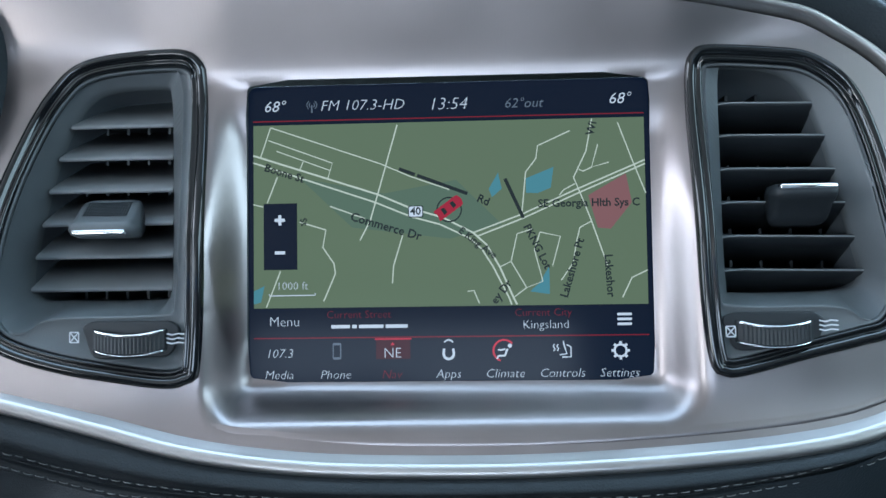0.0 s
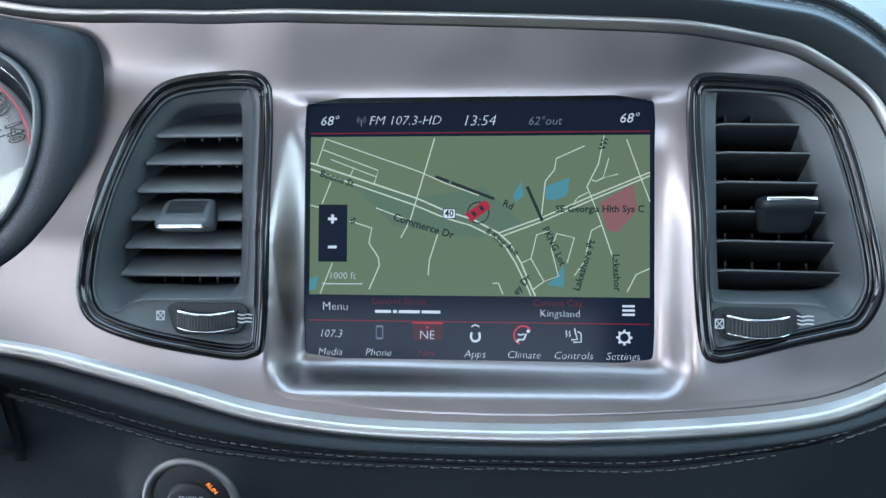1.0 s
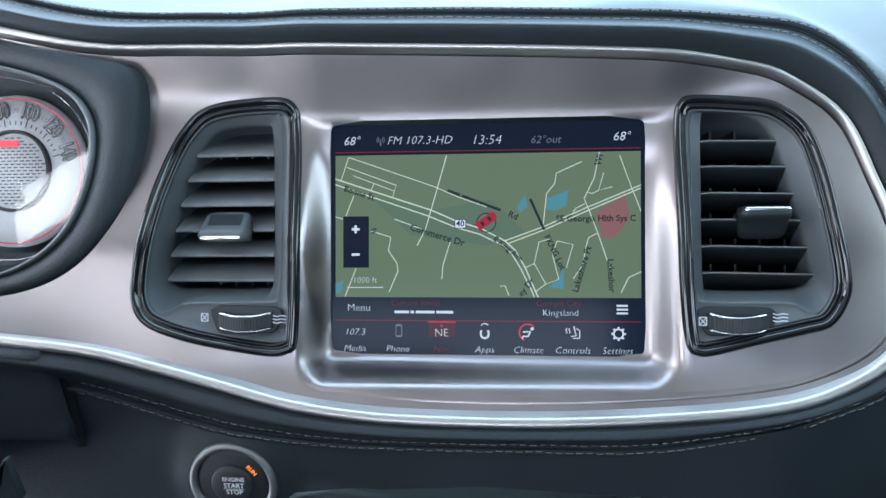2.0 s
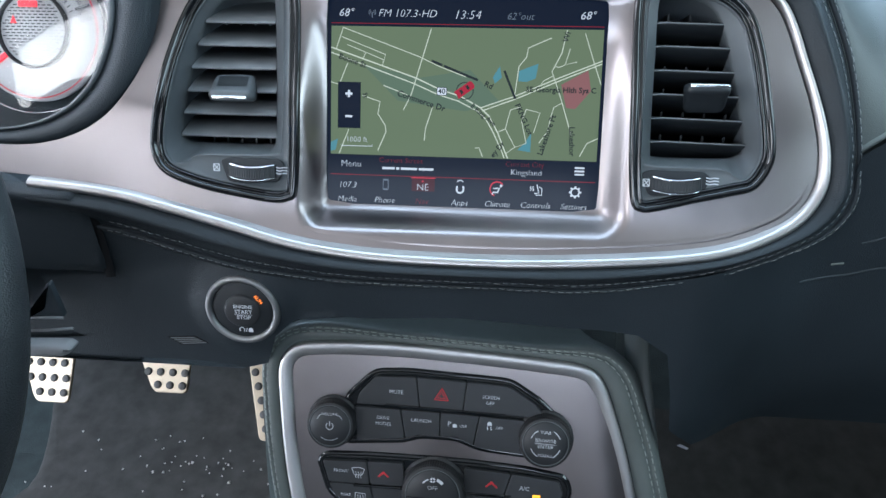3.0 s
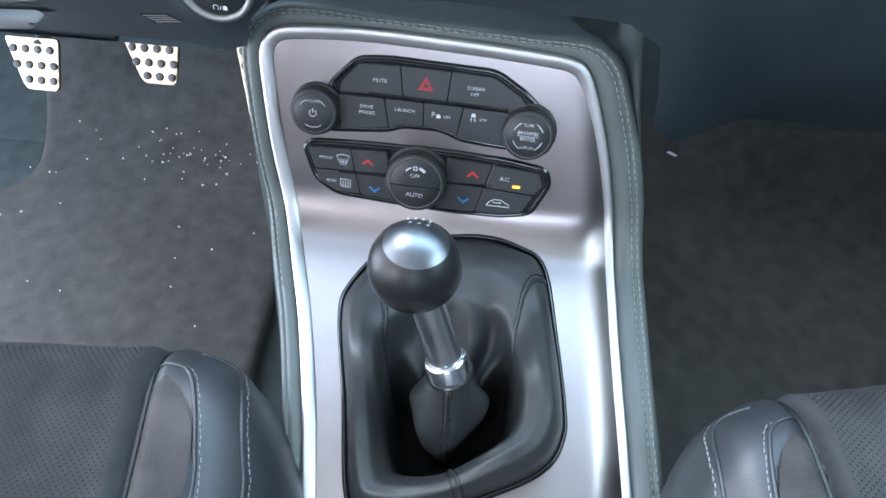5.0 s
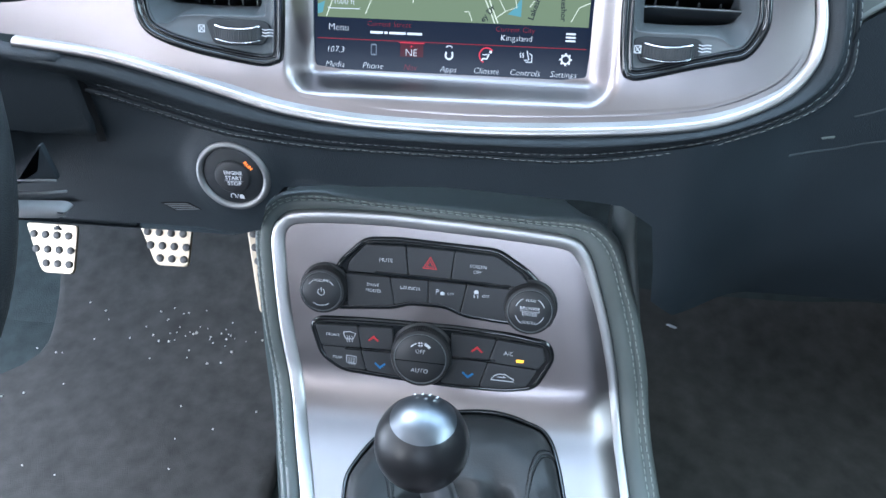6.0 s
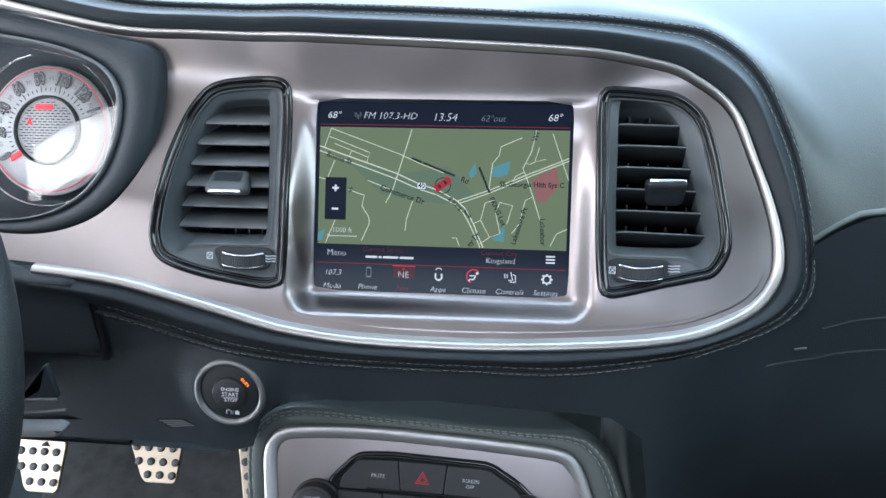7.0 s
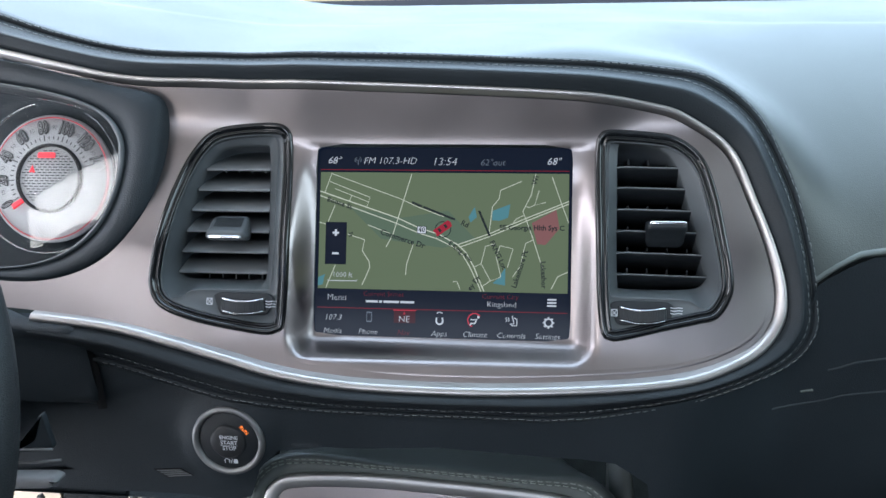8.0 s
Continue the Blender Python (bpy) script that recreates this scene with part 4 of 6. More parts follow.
for i, (w, pts) in enumerate(ROADS):
    part("road", strip(mm(pts), w / 1000, 0.0004 + 0.00001 * i, smap), S_ROAD, m_ob, "", False)


def label(text, size, u, v, material, turn=0.0, slant=0.0, parent=None, h=0.0009, align="CENTER", wide=1.0):
    return letters(text, size / 1000, u / 1000, v / 1000, h, smap, material, parent or m_ob, turn, slant, align, wide=wide, thin=-0.030 if material is S_NAME else 0.008 if "°" in text else 0.026)


def bar(u, v, length, height, material, turn=0.0, parent=None, h=0.0009, gaps=()):
    """Plain bars in the place of writing."""
    c, s = math.cos(radians(turn)), math.sin(radians(turn))
    cells = [0.0, *gaps, 1.0]
    bm = bmesh.new()
    for a, b in zip(cells, cells[1:]):
        xa, xb = -length / 2 + a * length + (0.5 if a else 0), -length / 2 + b * length - (0.5 if b < 1 else 0)
        flat(mm([(u + c * x - s * y, v + s * x + c * y) for x, y in ((xa, -height / 2), (xb, -height / 2), (xb, height / 2), (xa, height / 2))]), h, smap, bm)
    return part("lettering", bm, material, parent or m_ob, "", False)


label("Boone St", 3.6, -72, 27.1, S_NAME, -18)
label("Commerce Dr", 3.9, -27.1, 2.8, S_NAME, -17)
bar(-6.1, 22.4, 32, 1.5, S_NAME, -21, gaps=(0.25,))
label("Rd", 3.6, 15.8, 13.6, S_NAME, -24)
label("E King Ave", 3.2, 13, -5, S_NAME, -38)
bar(29.2, 14.2, 19, 1.5, S_NAME, -66)
label("PKNG Lot", 3.5, 38.8, -7.0, S_NAME, -64)
label("SE Georgia Hlth Sys C", 3.5, 61.4, 11.6, S_NAME)
label("Lakeshore Pt", 3.6, 53.8, -16.5, S_NAME, 73)
label("Lakeshor", 3.6, 69.6, -20, S_NAME, -87)
label("Wi", 3.6, 63.3, 44.2, S_NAME, 75)
label("ey Dr", 3.6, 23, -26.5, S_NAME, 52)
label("St", 3.0, -63.5, 5.5, S_NAME, -75)
sh = part("route_sign", prism(rounded(-0.0172, 0.0066, -0.0106, 0.0118, 0.0008), 0.0004, 0.0010, smap, 0.0001), S_NAME, m_ob, "white route number plate", False)
part("plate", prism(rounded(-0.0168, 0.0070, -0.0110, 0.0114, 0.0006), 0.0010, 0.0011, smap, 0.00005), S_WHITE, sh, "", False)
label("40", 3.4, -13.9, 9.2, S_NAME, parent=sh, h=0.0013)
part("position_ring", loft([[smap(*q, 0.0010) for q in circle(0.0008, 0.0098, r, 40)] for r in (0.0056, 0.0050)], True), S_NAME, m_ob, "", False)
c35, s35 = math.cos(radians(36)), math.sin(radians(36))
arrow = lambda a, b: (0.0005 + c35 * a - s35 * b, 0.0105 + s35 * a + c35 * b)
mark = part("position_mark", prism([arrow(*q) for q in soften(mm([(-6.6, -2.6), (6.2, -2.6), (7.0, 0), (6.2, 2.6), (-6.6, 2.6), (-5.6, 0)]), 0.001)], 0.0011, 0.0013, smap, 0.0001), S_MARK, m_ob, "red car marker", False)
for a in (-3.2, 1.6):
    part("marker_window", flat([arrow(*q) for q in mm([(a, -1.6), (a + 1.8, -1.2), (a + 1.8, 1.2), (a, 1.6)])], 0.00145, smap), S_NAME, mark, "", False)
zoom = part("zoom_box", prism(box(-81.3, -15.5, -66.4, 13.8), 0.0008, 0.0010, smap, 0.0001), S_BAR, screen, "dark zoom buttons", False)
part("plus", flat(box(-76.3, 5.7, -71.7, 7.1), 0.0013, smap), S_WHITE, zoom, "", False)
part("plus", flat(box(-74.7, 4.1, -73.3, 8.7), 0.0012, smap), S_WHITE, zoom, "", False)
part("minus", flat(box(-76.3, -8.7, -71.7, -7.3), 0.0012, smap), S_WHITE, zoom, "", False)
label("1000 ft", 3.6, -68.7, -22.8, S_WHITE)
part("scale_line", strip(mm([(-78.9, -26), (-78.9, -26.9), (-58.5, -26.8), (-58.5, -26)]), 0.0004, 0.0009, smap), S_WHITE, m_ob, "", False)

head = part("status_bar", flat(box(-86, 49.4, 86, 64.4), 0.0002, smap), S_BAR, screen, "dark status bar", False)
part("status_line", flat(box(-86, 50.3, 86, 50.8), 0.0004, smap), S_DULL, head, "", False)
label("68°", 5.0, -75.9, 56.8, S_WHITE, 0, 0.25, head)
label("FM 107.3-HD", 4.9, -36.7, 56.7, S_WHITE, 0, 0.25, head)
label("13:54", 5.6, 1.2, 56.3, S_WHITE, 0, 0.25, head)
label("62°out", 4.4, 34.3, 55.9, S_DIM, 0, 0.25, head)
label("68°", 5.0, 76, 56.9, S_WHITE, 0, 0.25, head)
ant = bmesh.new()
strip(mm([(-59.6, 54), (-59.6, 57.5)]), 0.0006, 0.0005, smap, ant)
for r in (1.2, 2.2):
    for sg in (-1, 1):
        strip([(-0.0596 + sg * r * math.cos(a) / 1000, 0.0575 + r * math.sin(a) / 1000) for a in np.linspace(-0.9, 0.9, 6)], 0.00035, 0.0005, smap, ant)
part("aerial_mark", ant, S_DIM, head, "", False)

info = part("street_bar", flat(box(-86, -45.2, 86, -32.7), 0.0005, smap), S_BAR, screen, "dark street name bar", False)
part("street_line", flat(box(-86, -45.8, 86, -45.3), 0.0004, smap), S_DULL, info, "", False)
label("Menu", 4.4, -72.2, -38.5, S_WHITE, 0, 0, info)
label("Current Street", 3.4, -39.4, -35.6, S_DULL, 0, 0, info)
bar(-34.8, -40.7, 33.5, 1.5, S_WHITE, 0, info, gaps=(0.26, 0.35, 0.70))
label("Current City", 3.4, 40.8, -35.6, S_DULL, 0, 0, info)
label("Kingsland", 3.8, 41.9, -40.8, S_WHITE, 0, 0, info)
for k in (-1, 0, 1):
    part("menu_bar", prism(rounded(0.0725, -0.0393 + 0.0021 * k, 0.0787, -0.0382 + 0.0021 * k, 0.0004), 0.0006, 0.0008, smap, 0.0001), S_WHITE, info, "", False)
dock = part("dock", flat(box(-86, -64.4, 86, -45.9), 0.0002, smap), S_BAR, screen, "dark icon bar", False)
for n, u in (("Media", -74.4), ("Phone", -49.5), ("Nav", -24.9), ("Apps", -0.2), ("Climate", 24.3), ("Controls", 48.8), ("Settings", 73.2)):
    label(n, 3.9, u, -61.7, S_DULL if n == "Nav" else S_WHITE, 0, 0.22, dock)
part("nav_tab", flat(box(-32, -55, -17, -46), 0.0003, smap), S_TAB, dock, "dull red tab", False)
part("nav_tab_edge", flat(box(-32.5, -46.6, -16.5, -46), 0.0005, smap), S_RED, dock, "", False)
label("107.3", 4.0, -74.2, -52.4, S_WHITE, 0, 0.22, dock)
label("NE", 4.6, -24.7, -52.5, S_WHITE, 0, 0, dock)
part("north_mark", flat(mm([(-25.6, -49), (-23.8, -49), (-24.7, -47.6)]), 0.0006, smap), S_RED, dock, "", False)
ph = part("phone_mark", prism(rounded(-0.0511, -0.0550, -0.0473, -0.0478, 0.0008), 0.0003, 0.0005, smap, 0.0001), S_DIM, dock, "", False)
part("phone_glass", flat(box(-50.6, -54, -47.8, -48.8), 0.0007, smap), S_BAR, ph, "", False)
bm = bmesh.new()
strip([(-0.0003 + 0.0022 * math.cos(a), -0.0530 + (0.0022 * math.sin(a) if math.sin(a) < 0 else 0.0046 * math.sin(a))) for a in np.linspace(radians(150), radians(390), 20)], 0.0011, 0.0005, smap, bm)
strip([(-0.0003 + 0.0019 * math.cos(a), -0.0484 + 0.0014 * math.sin(a)) for a in np.linspace(0.2, 2.94, 8)], 0.0006, 0.0005, smap, bm)
part("apps_mark", bm, S_WHITE, dock, "", False)
bm = bmesh.new()
strip([(0.0237 + 0.0046 * math.cos(a), -0.0518 + 0.0046 * math.sin(a)) for a in np.linspace(radians(40), radians(250), 24)], 0.0008, 0.0005, smap, bm)
part("climate_ring", bm, S_RED, dock, "", False)
bm = bmesh.new()
flat(circle(0.0262, -0.0497, 0.0009, 14), 0.0006, smap, bm)
strip(mm([(25.2, -51), (24, -54), (21.3, -54), (20.6, -55.3)]), 0.0009, 0.0006, smap, bm)
strip(mm([(24.2, -51.2), (22.2, -51.6), (21, -51.3)]), 0.0007, 0.0006, smap, bm)
part("climate_figure", bm, S_WHITE, dock, "seat and air flow mark", False)
bm = bmesh.new()
strip(mm([(50.6, -49.5), (52.4, -50.5), (52.4, -54.8), (48.6, -54.8)]), 0.0006, 0.0006, smap, bm)
strip(mm([(49.2, -48), (49.6, -50), (50.6, -53.4), (47.6, -53.8)]), 0.0006, 0.0007, smap, bm)
for k in (0, 1):
    strip(mm([(45.4 + 1.6 * k, -49.2), (44.8 + 1.6 * k, -50.2), (45.6 + 1.6 * k, -51.2), (45 + 1.6 * k, -52.2)]), 0.0005, 0.0006, smap, bm)
part("controls_mark", bm, S_WHITE, dock, "", False)
bm = bmesh.new()
loft([[smap(*q, 0.0005) for q in circle(0.0736, -0.0522, r, 40)] for r in (0.0030, 0.0021)], True, bm=bm)
for k in range(8):
    a = math.pi * k / 4
    strip([(0.0736 + r * math.cos(a), -0.0522 + r * math.sin(a)) for r in (0.0027, 0.0039)], 0.0011, 0.0006, smap, bm)
part("settings_mark", bm, S_WHITE, dock, "", False)


# ---- centre console ----
R_BEND, SLOPE = 0.045, radians(12)
S_B = -0.082
ARC = R_BEND * (LEAN_K - SLOPE)
_c0 = kmap(0, S_B)
_ctr = _c0 + R_BEND * N_K
_end = _ctr + R_BEND * Vector((0, math.sin(SLOPE), -math.cos(SLOPE)))


def cmap(x, s, h=0.0):
    """The console's skin: face, bend and top; s runs down it, h stands out."""
    x, s, h = float(x), float(s), float(h)
    if s > S_B:
        return kmap(x, s, h)
    d = S_B - s
    if d < ARC:
        a = LEAN_K - d / R_BEND
        n = Vector((0, -math.sin(a), math.cos(a)))
        return Vector((x, _ctr.y, _ctr.z)) - (R_BEND - h) * n
    n = Vector((0, -math.sin(SLOPE), math.cos(SLOPE)))
    return Vector((x, _end.y, _end.z)) - (d - ARC) * Vector((0, math.cos(SLOPE), math.sin(SLOPE))) + h * n


def s_of_y(y):
    return S_B - ARC - (_end.y - y) / math.cos(SLOPE)


console = thing("centre_console", (0.02, 0.1, 0.03), "centre console with a brushed nickel face and leather edges", "console")
S_END = s_of_y(-0.30)
EDGE = np.concatenate([curve([(0.190, S_END), (0.159, s_of_y(0.01)), (0.1475, s_of_y(0.12)), (0.139, -0.105), (0.1265, -0.046), (0.1107, 0.003), (0.1020, 0.0222), (0.091, 0.031), (0.0635, 0.0346), (0.0046, 0.0384), (-0.055, 0.0406), (-0.107, 0.0385),
                              (-0.124, 0.033), (-0.131, 0.020), (-0.130, -0.0056), (-0.1258, -0.046), (-0.1190, -0.085), (-0.1105, -0.118), (-0.1005, -0.150), (-0.0885, -0.187), (-0.0725, -0.248), (-0.0590, -0.313), (0.02 - 0.02, S_END)], 300)])
BOOT = curve([(x, s_of_y(y)) for x, y in ((-0.058, 0.134), (-0.055, 0.158), (-0.036, 0.186), (-0.007, 0.200), (0.036, 0.207), (0.067, 0.202), (0.087, 0.188), (0.099, 0.134), (0.1075, 0.084), (0.1075, 0.064), (0.098, 0.045), (0.072, 0.028), (0.02, 0.006), (-0.015, 0.002), (-0.030, 0.012), (-0.044, 0.076))], 160, True)
nrm = outward(EDGE)
inner_edge = EDGE + 0.006 * nrm


def con_h(x, s):
    """A soft fold runs down the passenger side of the face."""
    crease = 0.104 - 0.13 * (s - 0.02) if s > -0.12 else 0.1222 - 0.07 * (s + 0.12)
    d = x - crease
    return -0.56 * (0.5 * (d + math.sqrt(d * d + 0.00006)))


part("face_plate", sheet(inner_edge, [BOOT], 0.005, lambda x, s: cmap(x, s, con_h(x, s) - 0.0005)), M_BEZEL, console, "brushed nickel face plate")
part("trim_strip", band(EDGE, [(0.0092, -0.0012), (0.0086, 0.0006), (0.0076, 0.0014), (0.0044, 0.0028), (0.0012, 0.0036), (-0.0008, 0.0028), (-0.0016, -0.002)], cmap, con_h), M_EDGE, console, "satin chrome edge strip")


def wide(q):
    """Width of the leather beside the strip: narrow towards the driver, broad towards the passenger."""
    return 0.0145 + 0.0085 * step01(-0.02, 0.11, q[0]) * step01(0.040, 0.015, q[1]) - 0.0060 * step01(-0.11, -0.04, q[0]) * step01(0.027, 0.036, q[1])


rows = []
for t, h in ((0.0, -0.004), (0.05, 0.0002), (0.2, 0.0022), (0.45, 0.0028), (0.62, 0.0018), (0.66, 0.0006), (0.70, 0.0018), (0.88, 0.0006), (1.0, -0.004), (1.06, -0.012)):
    rows.append([cmap(*(q - m * (0.0012 + t * wide(q))), h + con_h(*q)) for q, m in zip(EDGE, nrm)])
fore = [max(float(-m[1]), 0.0) ** 2 if q[1] > -0.02 else 0.0 for q, m in zip(EDGE, nrm)]
edge_row = rows[-1]
for down, ahead in ((0.02, 0.03), (0.06, 0.07), (0.30, 0.16)):
    rows.append([Vector((min(p.x + (0.15 * min(down, 0.05) + 0.03 * down if p.x > 0.02 else -0.07 * down) * (1 - f), 0.140 if p.y > 0.245 else 9), p.y + ahead * f, max(p.z - down * (1 - f) - 0.45 * ahead * f, 0.03))) for p, f in zip(edge_row, fore)])
part("leather_side", loft(rows), M_GREY, console, "stitched black leather side, lightened as if lit")
for t in (0.58, 0.76):
    path = np.array([q - m * (0.0012 + t * wide(q)) for q, m in zip(EDGE, nrm)])
    keep = path[:int(len(path) * 0.70)]
    part_mesh("stitching", stitches(keep, 0.0040, 0.0018, 0.0026, cmap, lambda x, s, t=t: con_h(x - 0.0012 - 0.023 * t, s)), M_SEWN, console, "pale grey-green stitching", True, "stuff")
rows = []
for out, down in ((-0.016, 0.020), (-0.009, 0.006), (-0.003, 0.001), (0.0, 0.004), (0.0025, 0.018), (0.006, 0.08), (0.012, 0.5)):
    ys = np.linspace(0.215, 0.46, 28)
    rows.append([Vector((float(np.interp(y, [0.06, 0.10, 0.20, 0.235, 0.27, 0.30, 0.46], [0.183, 0.178, 0.165, 0.157, 0.148, 0.142, 0.136])) + out,
                         y, max(float(np.interp(y, [0.17, 0.20, 0.225, 0.25, 0.27, 0.30, 0.34, 0.46], [0.15, 0.19, 0.235, 0.285, 0.318, 0.358, 0.395, 0.41])) - down, 0.03))) for y in ys])
part("side_panel", loft(rows), M_GREY, console, "leather-covered side running forward under the dash")
# carpeted tunnel sides under the console
foot = [Vector((min(p.x, 0.140) if p.y > 0.245 else p.x, p.y, p.z)) for p, f in zip(edge_row, fore) if f < 0.35]
for sg, name in ((-1, "tunnel_side"), (1, "tunnel_side")):
    run = [p for p in foot if (p.x > 0.02) == (sg > 0)]
    part(name, loft([[Vector((p.x + sg * (0.002 + o), p.y, max(p.z - d, 0.03))) for p in run] for o, d in ((0.0, 0.018), (0.003, 0.03), (0.006, 0.07), (0.016, 0.5))]), M_CARPET, console, "dark carpeted tunnel side")


# ---- audio and drive control panel ----
def panel_plate(name, outline, label, category):
    ob = thing(name, tuple(kmap(*np.mean(outline, 0))), label, category)
    rim = soften(outline, 0.006)
    part("recess", prism(rim, -0.004, 0.0010, kmap, 0.0008), M_GLOSS, ob, "glossy black surround", False)
    part("recess_edge", band(rim if 0.5 * np.sum(rim[:, 0] * np.roll(rim[:, 1], -1) - np.roll(rim[:, 0], -1) * rim[:, 1]) > 0 else rim[::-1], [(-0.0035, -0.0010), (-0.0022, 0.0008), (-0.0008, 0.0014), (0.0006, 0.0006)], kmap, None, True), M_GLOSS, ob, "rolled edge of the opening")
    return ob


def button(ob, poly, name="button", label_text="", h=0.0042, grow=0.0005):
    p = soften(mm(poly), 0.0012, 3)
    if np.sum(p[:, 0] * np.roll(p[:, 1], -1) - np.roll(p[:, 0], -1) * p[:, 1]) < 0:
        p = p[::-1]
    return part(name, prism(p - grow * outward(p, True), 0.0, h, kmap, 0.0006), M_BUTTON, ob, label_text, False)


def ink(text, size, x, v, parent, material=M_INK, h=0.0044, turn=-1.5):
    return letters(text, 0.86 * size / 1000, x / 1000, v / 1000, h, kmap, material, parent, turn)


audio = panel_plate("audio_control_panel", mm([(-80, 0), (-60, 19.5), (-36, 21), (38, 17.5), (60, 4), (78, -14), (80, -36), (47, -34.5), (17, -32), (1, -25.5), (-27, -25.5), (-38, -29.5), (-84, -33)]), "black button panel with two round knobs", "control panel")
b = button(audio, [(-73, -3.6), (-71, 4), (-59, 17.4), (-29.9, 18), (-27.2, -3.6)], grow=0.0002)
ink("MUTE", 3.4, -44, 6.6, b)
hz = button(audio, [(-28.9, 18), (6.7, 16.8), (4.5, -4.4), (-26.3, -3.7)], label_text="hazard warning button", grow=0.0002)
tri = bmesh.new()
for r0, r1 in ((6.4, 5.0), (3.6, 2.6)):
    loft([[kmap(*(mm([(-10.9 + r * math.cos(radians(a)), 5.6 + r * math.sin(radians(a)))])[0]), 0.0045) for a in (88, 208, 328)] for r in (r0, r1)], True, bm=tri)
part("hazard_mark", tri, M_RED, hz, "red triangle mark", False)
b = button(audio, [(7.6, 16.8), (37.5, 15.2), (57, 3), (64, -6.4), (5.4, -4.5)], grow=0.0002)
ink("SCREEN", 3.0, 24.8, 6.6, b)
ink("OFF", 3.0, 24.3, 2.4, b)
b = button(audio, [(-74, -6.0), (-41, -6.3), (-37, -27.4), (-72, -31)], grow=0.0002)
ink("DRIVE", 3.0, -53.3, -13.2, b)
ink("MODES", 3.0, -53.0, -17.6, b)
b = button(audio, [(-40.1, -6.3), (-12.1, -6.8), (-11.6, -24.2), (-27.3, -24.2), (-36.1, -27.2)], grow=0.0002)
ink("LAUNCH", 3.1, -25.2, -13.6, b)
b = button(audio, [(-11.2, -6.8), (16.7, -7.6), (12.7, -29.8), (1.7, -24.7), (-10.7, -24.2)], grow=0.0002)
ink("P", 4.6, -4.6, -14.8, b)
part("sensor_mark", prism(mm([(-2.2, -17), (0.8, -17), (0.8, -15.2), (-0.6, -14.2), (-2.2, -14.8)]), 0.0042, 0.0045, kmap, 0.0001), M_INK, b, "", False)
ink("OFF", 2.6, 5.6, -15.8, b)
b = button(audio, [(17.6, -7.6), (50, -9.2), (50, -33.4), (18, -31.2), (13.7, -29.9)], grow=0.0002)
bm = prism(mm([(22.9, -14.0), (26.1, -14.1), (26.2, -12.7), (25.5, -11.4), (23.5, -11.3), (22.8, -12.6)]), 0.0042, 0.0045, kmap, 0.0001)
for x in (22.6, 25.2):
    strip(mm([(x + 0.6, -14.6), (x, -15.5), (x + 0.8, -16.4), (x + 0.2, -17.4)]), 0.0005, 0.0045, kmap, bm)
part("slip_mark", bm, M_INK, b, "car slip mark", False)
ink("OFF", 2.6, 31.5, -15.6, b)
part("divider", prism(rounded(-0.052, -0.0060, 0.036, -0.0038, 0.0009), 0.0, 0.0060, lambda x, v, h: kmap(x, v - 0.03 * x, h), 0.0004), M_GLOSS, audio, "raised divider bar", False)


def dial_knob(ob, x, v, r, height, label_text, cap_r=0.8):
    k_ob = part("knob", turned(x, v, [(r * 1.08, 0.0), (r * 1.08, 0.002), (r, 0.003), (r * 0.985, height * 0.8), (r * 0.94, height), (r * 0.86, height + 0.0004), (r * 0.84, height - 0.0008)], kmap, 160, False, 0.006, 1), M_RUBBER, ob, label_text, False)
    part("knob_cap", turned(x, v, [(r * 0.85, height - 0.001), (r * 0.82, height + 0.0002), (r * 0.80, height + 0.0006), (r * 0.3, height + 0.0008)], kmap, 64), M_BUTTON, k_ob, "smooth black cap")
    part("knob_ring", loft([[kmap(*q, height + 0.0004 + e) for q in circle(x, v, r * rr, 64)] for rr, e in ((0.86, 0), (0.845, 0.0005), (0.83, 0))], True), M_VENT, k_ob, "grey ring")
    return k_ob


def arc_marks(parent, x, v, r, spans, h, width=0.0005):
    bm = bmesh.new()
    for a, b in spans:
        strip([(x + r * math.cos(t), v + r * math.sin(t)) for t in np.linspace(radians(a), radians(b), 10)], width, h, kmap, bm)
    return part("arc_mark", bm, M_INK, parent, "", False)


KH = 0.013
vk = dial_knob(audio, -0.0905, -0.0185, 0.0178, KH, "ribbed volume knob")
letters("VOLUME", 0.0022, -0.0905, -0.0098, KH + 0.0012, kmap, M_INK, vk)
arc_marks(vk, -0.0905, -0.0185, 0.0026, [(125, 415)], KH + 0.0012)
part("power_mark", strip([(-0.0905, -0.0150), (-0.0905, -0.0182)], 0.0006, KH + 0.0012, kmap), M_INK, vk, "", False)
arc_marks(vk, -0.0905, -0.0185, 0.0105, [(125, 150), (30, 55), (235, 305)], KH + 0.0012, 0.0004)
tk = dial_knob(audio, 0.0645, -0.0215, 0.0190, KH, "ribbed tuning knob")
for i, (s, z) in enumerate((("TUNE", 2.1), ("BROWSE", 2.7), ("ENTER", 2.7), ("SCROLL", 2.1))):
    letters(s, z / 1000, 0.0645, -0.0215 + (0.0082, 0.0022, -0.0022, -0.0085)[i], KH + 0.0012, kmap, M_INK, tk, -2)
part("rule", strip([(0.0570, -0.0213), (0.0720, -0.0218)], 0.0003, KH + 0.0012, kmap), M_INK, tk, "", False)
arc_marks(tk, 0.0645, -0.0215, 0.0108, [(20, 60), (120, 160), (200, 240), (300, 340)], KH + 0.0012)

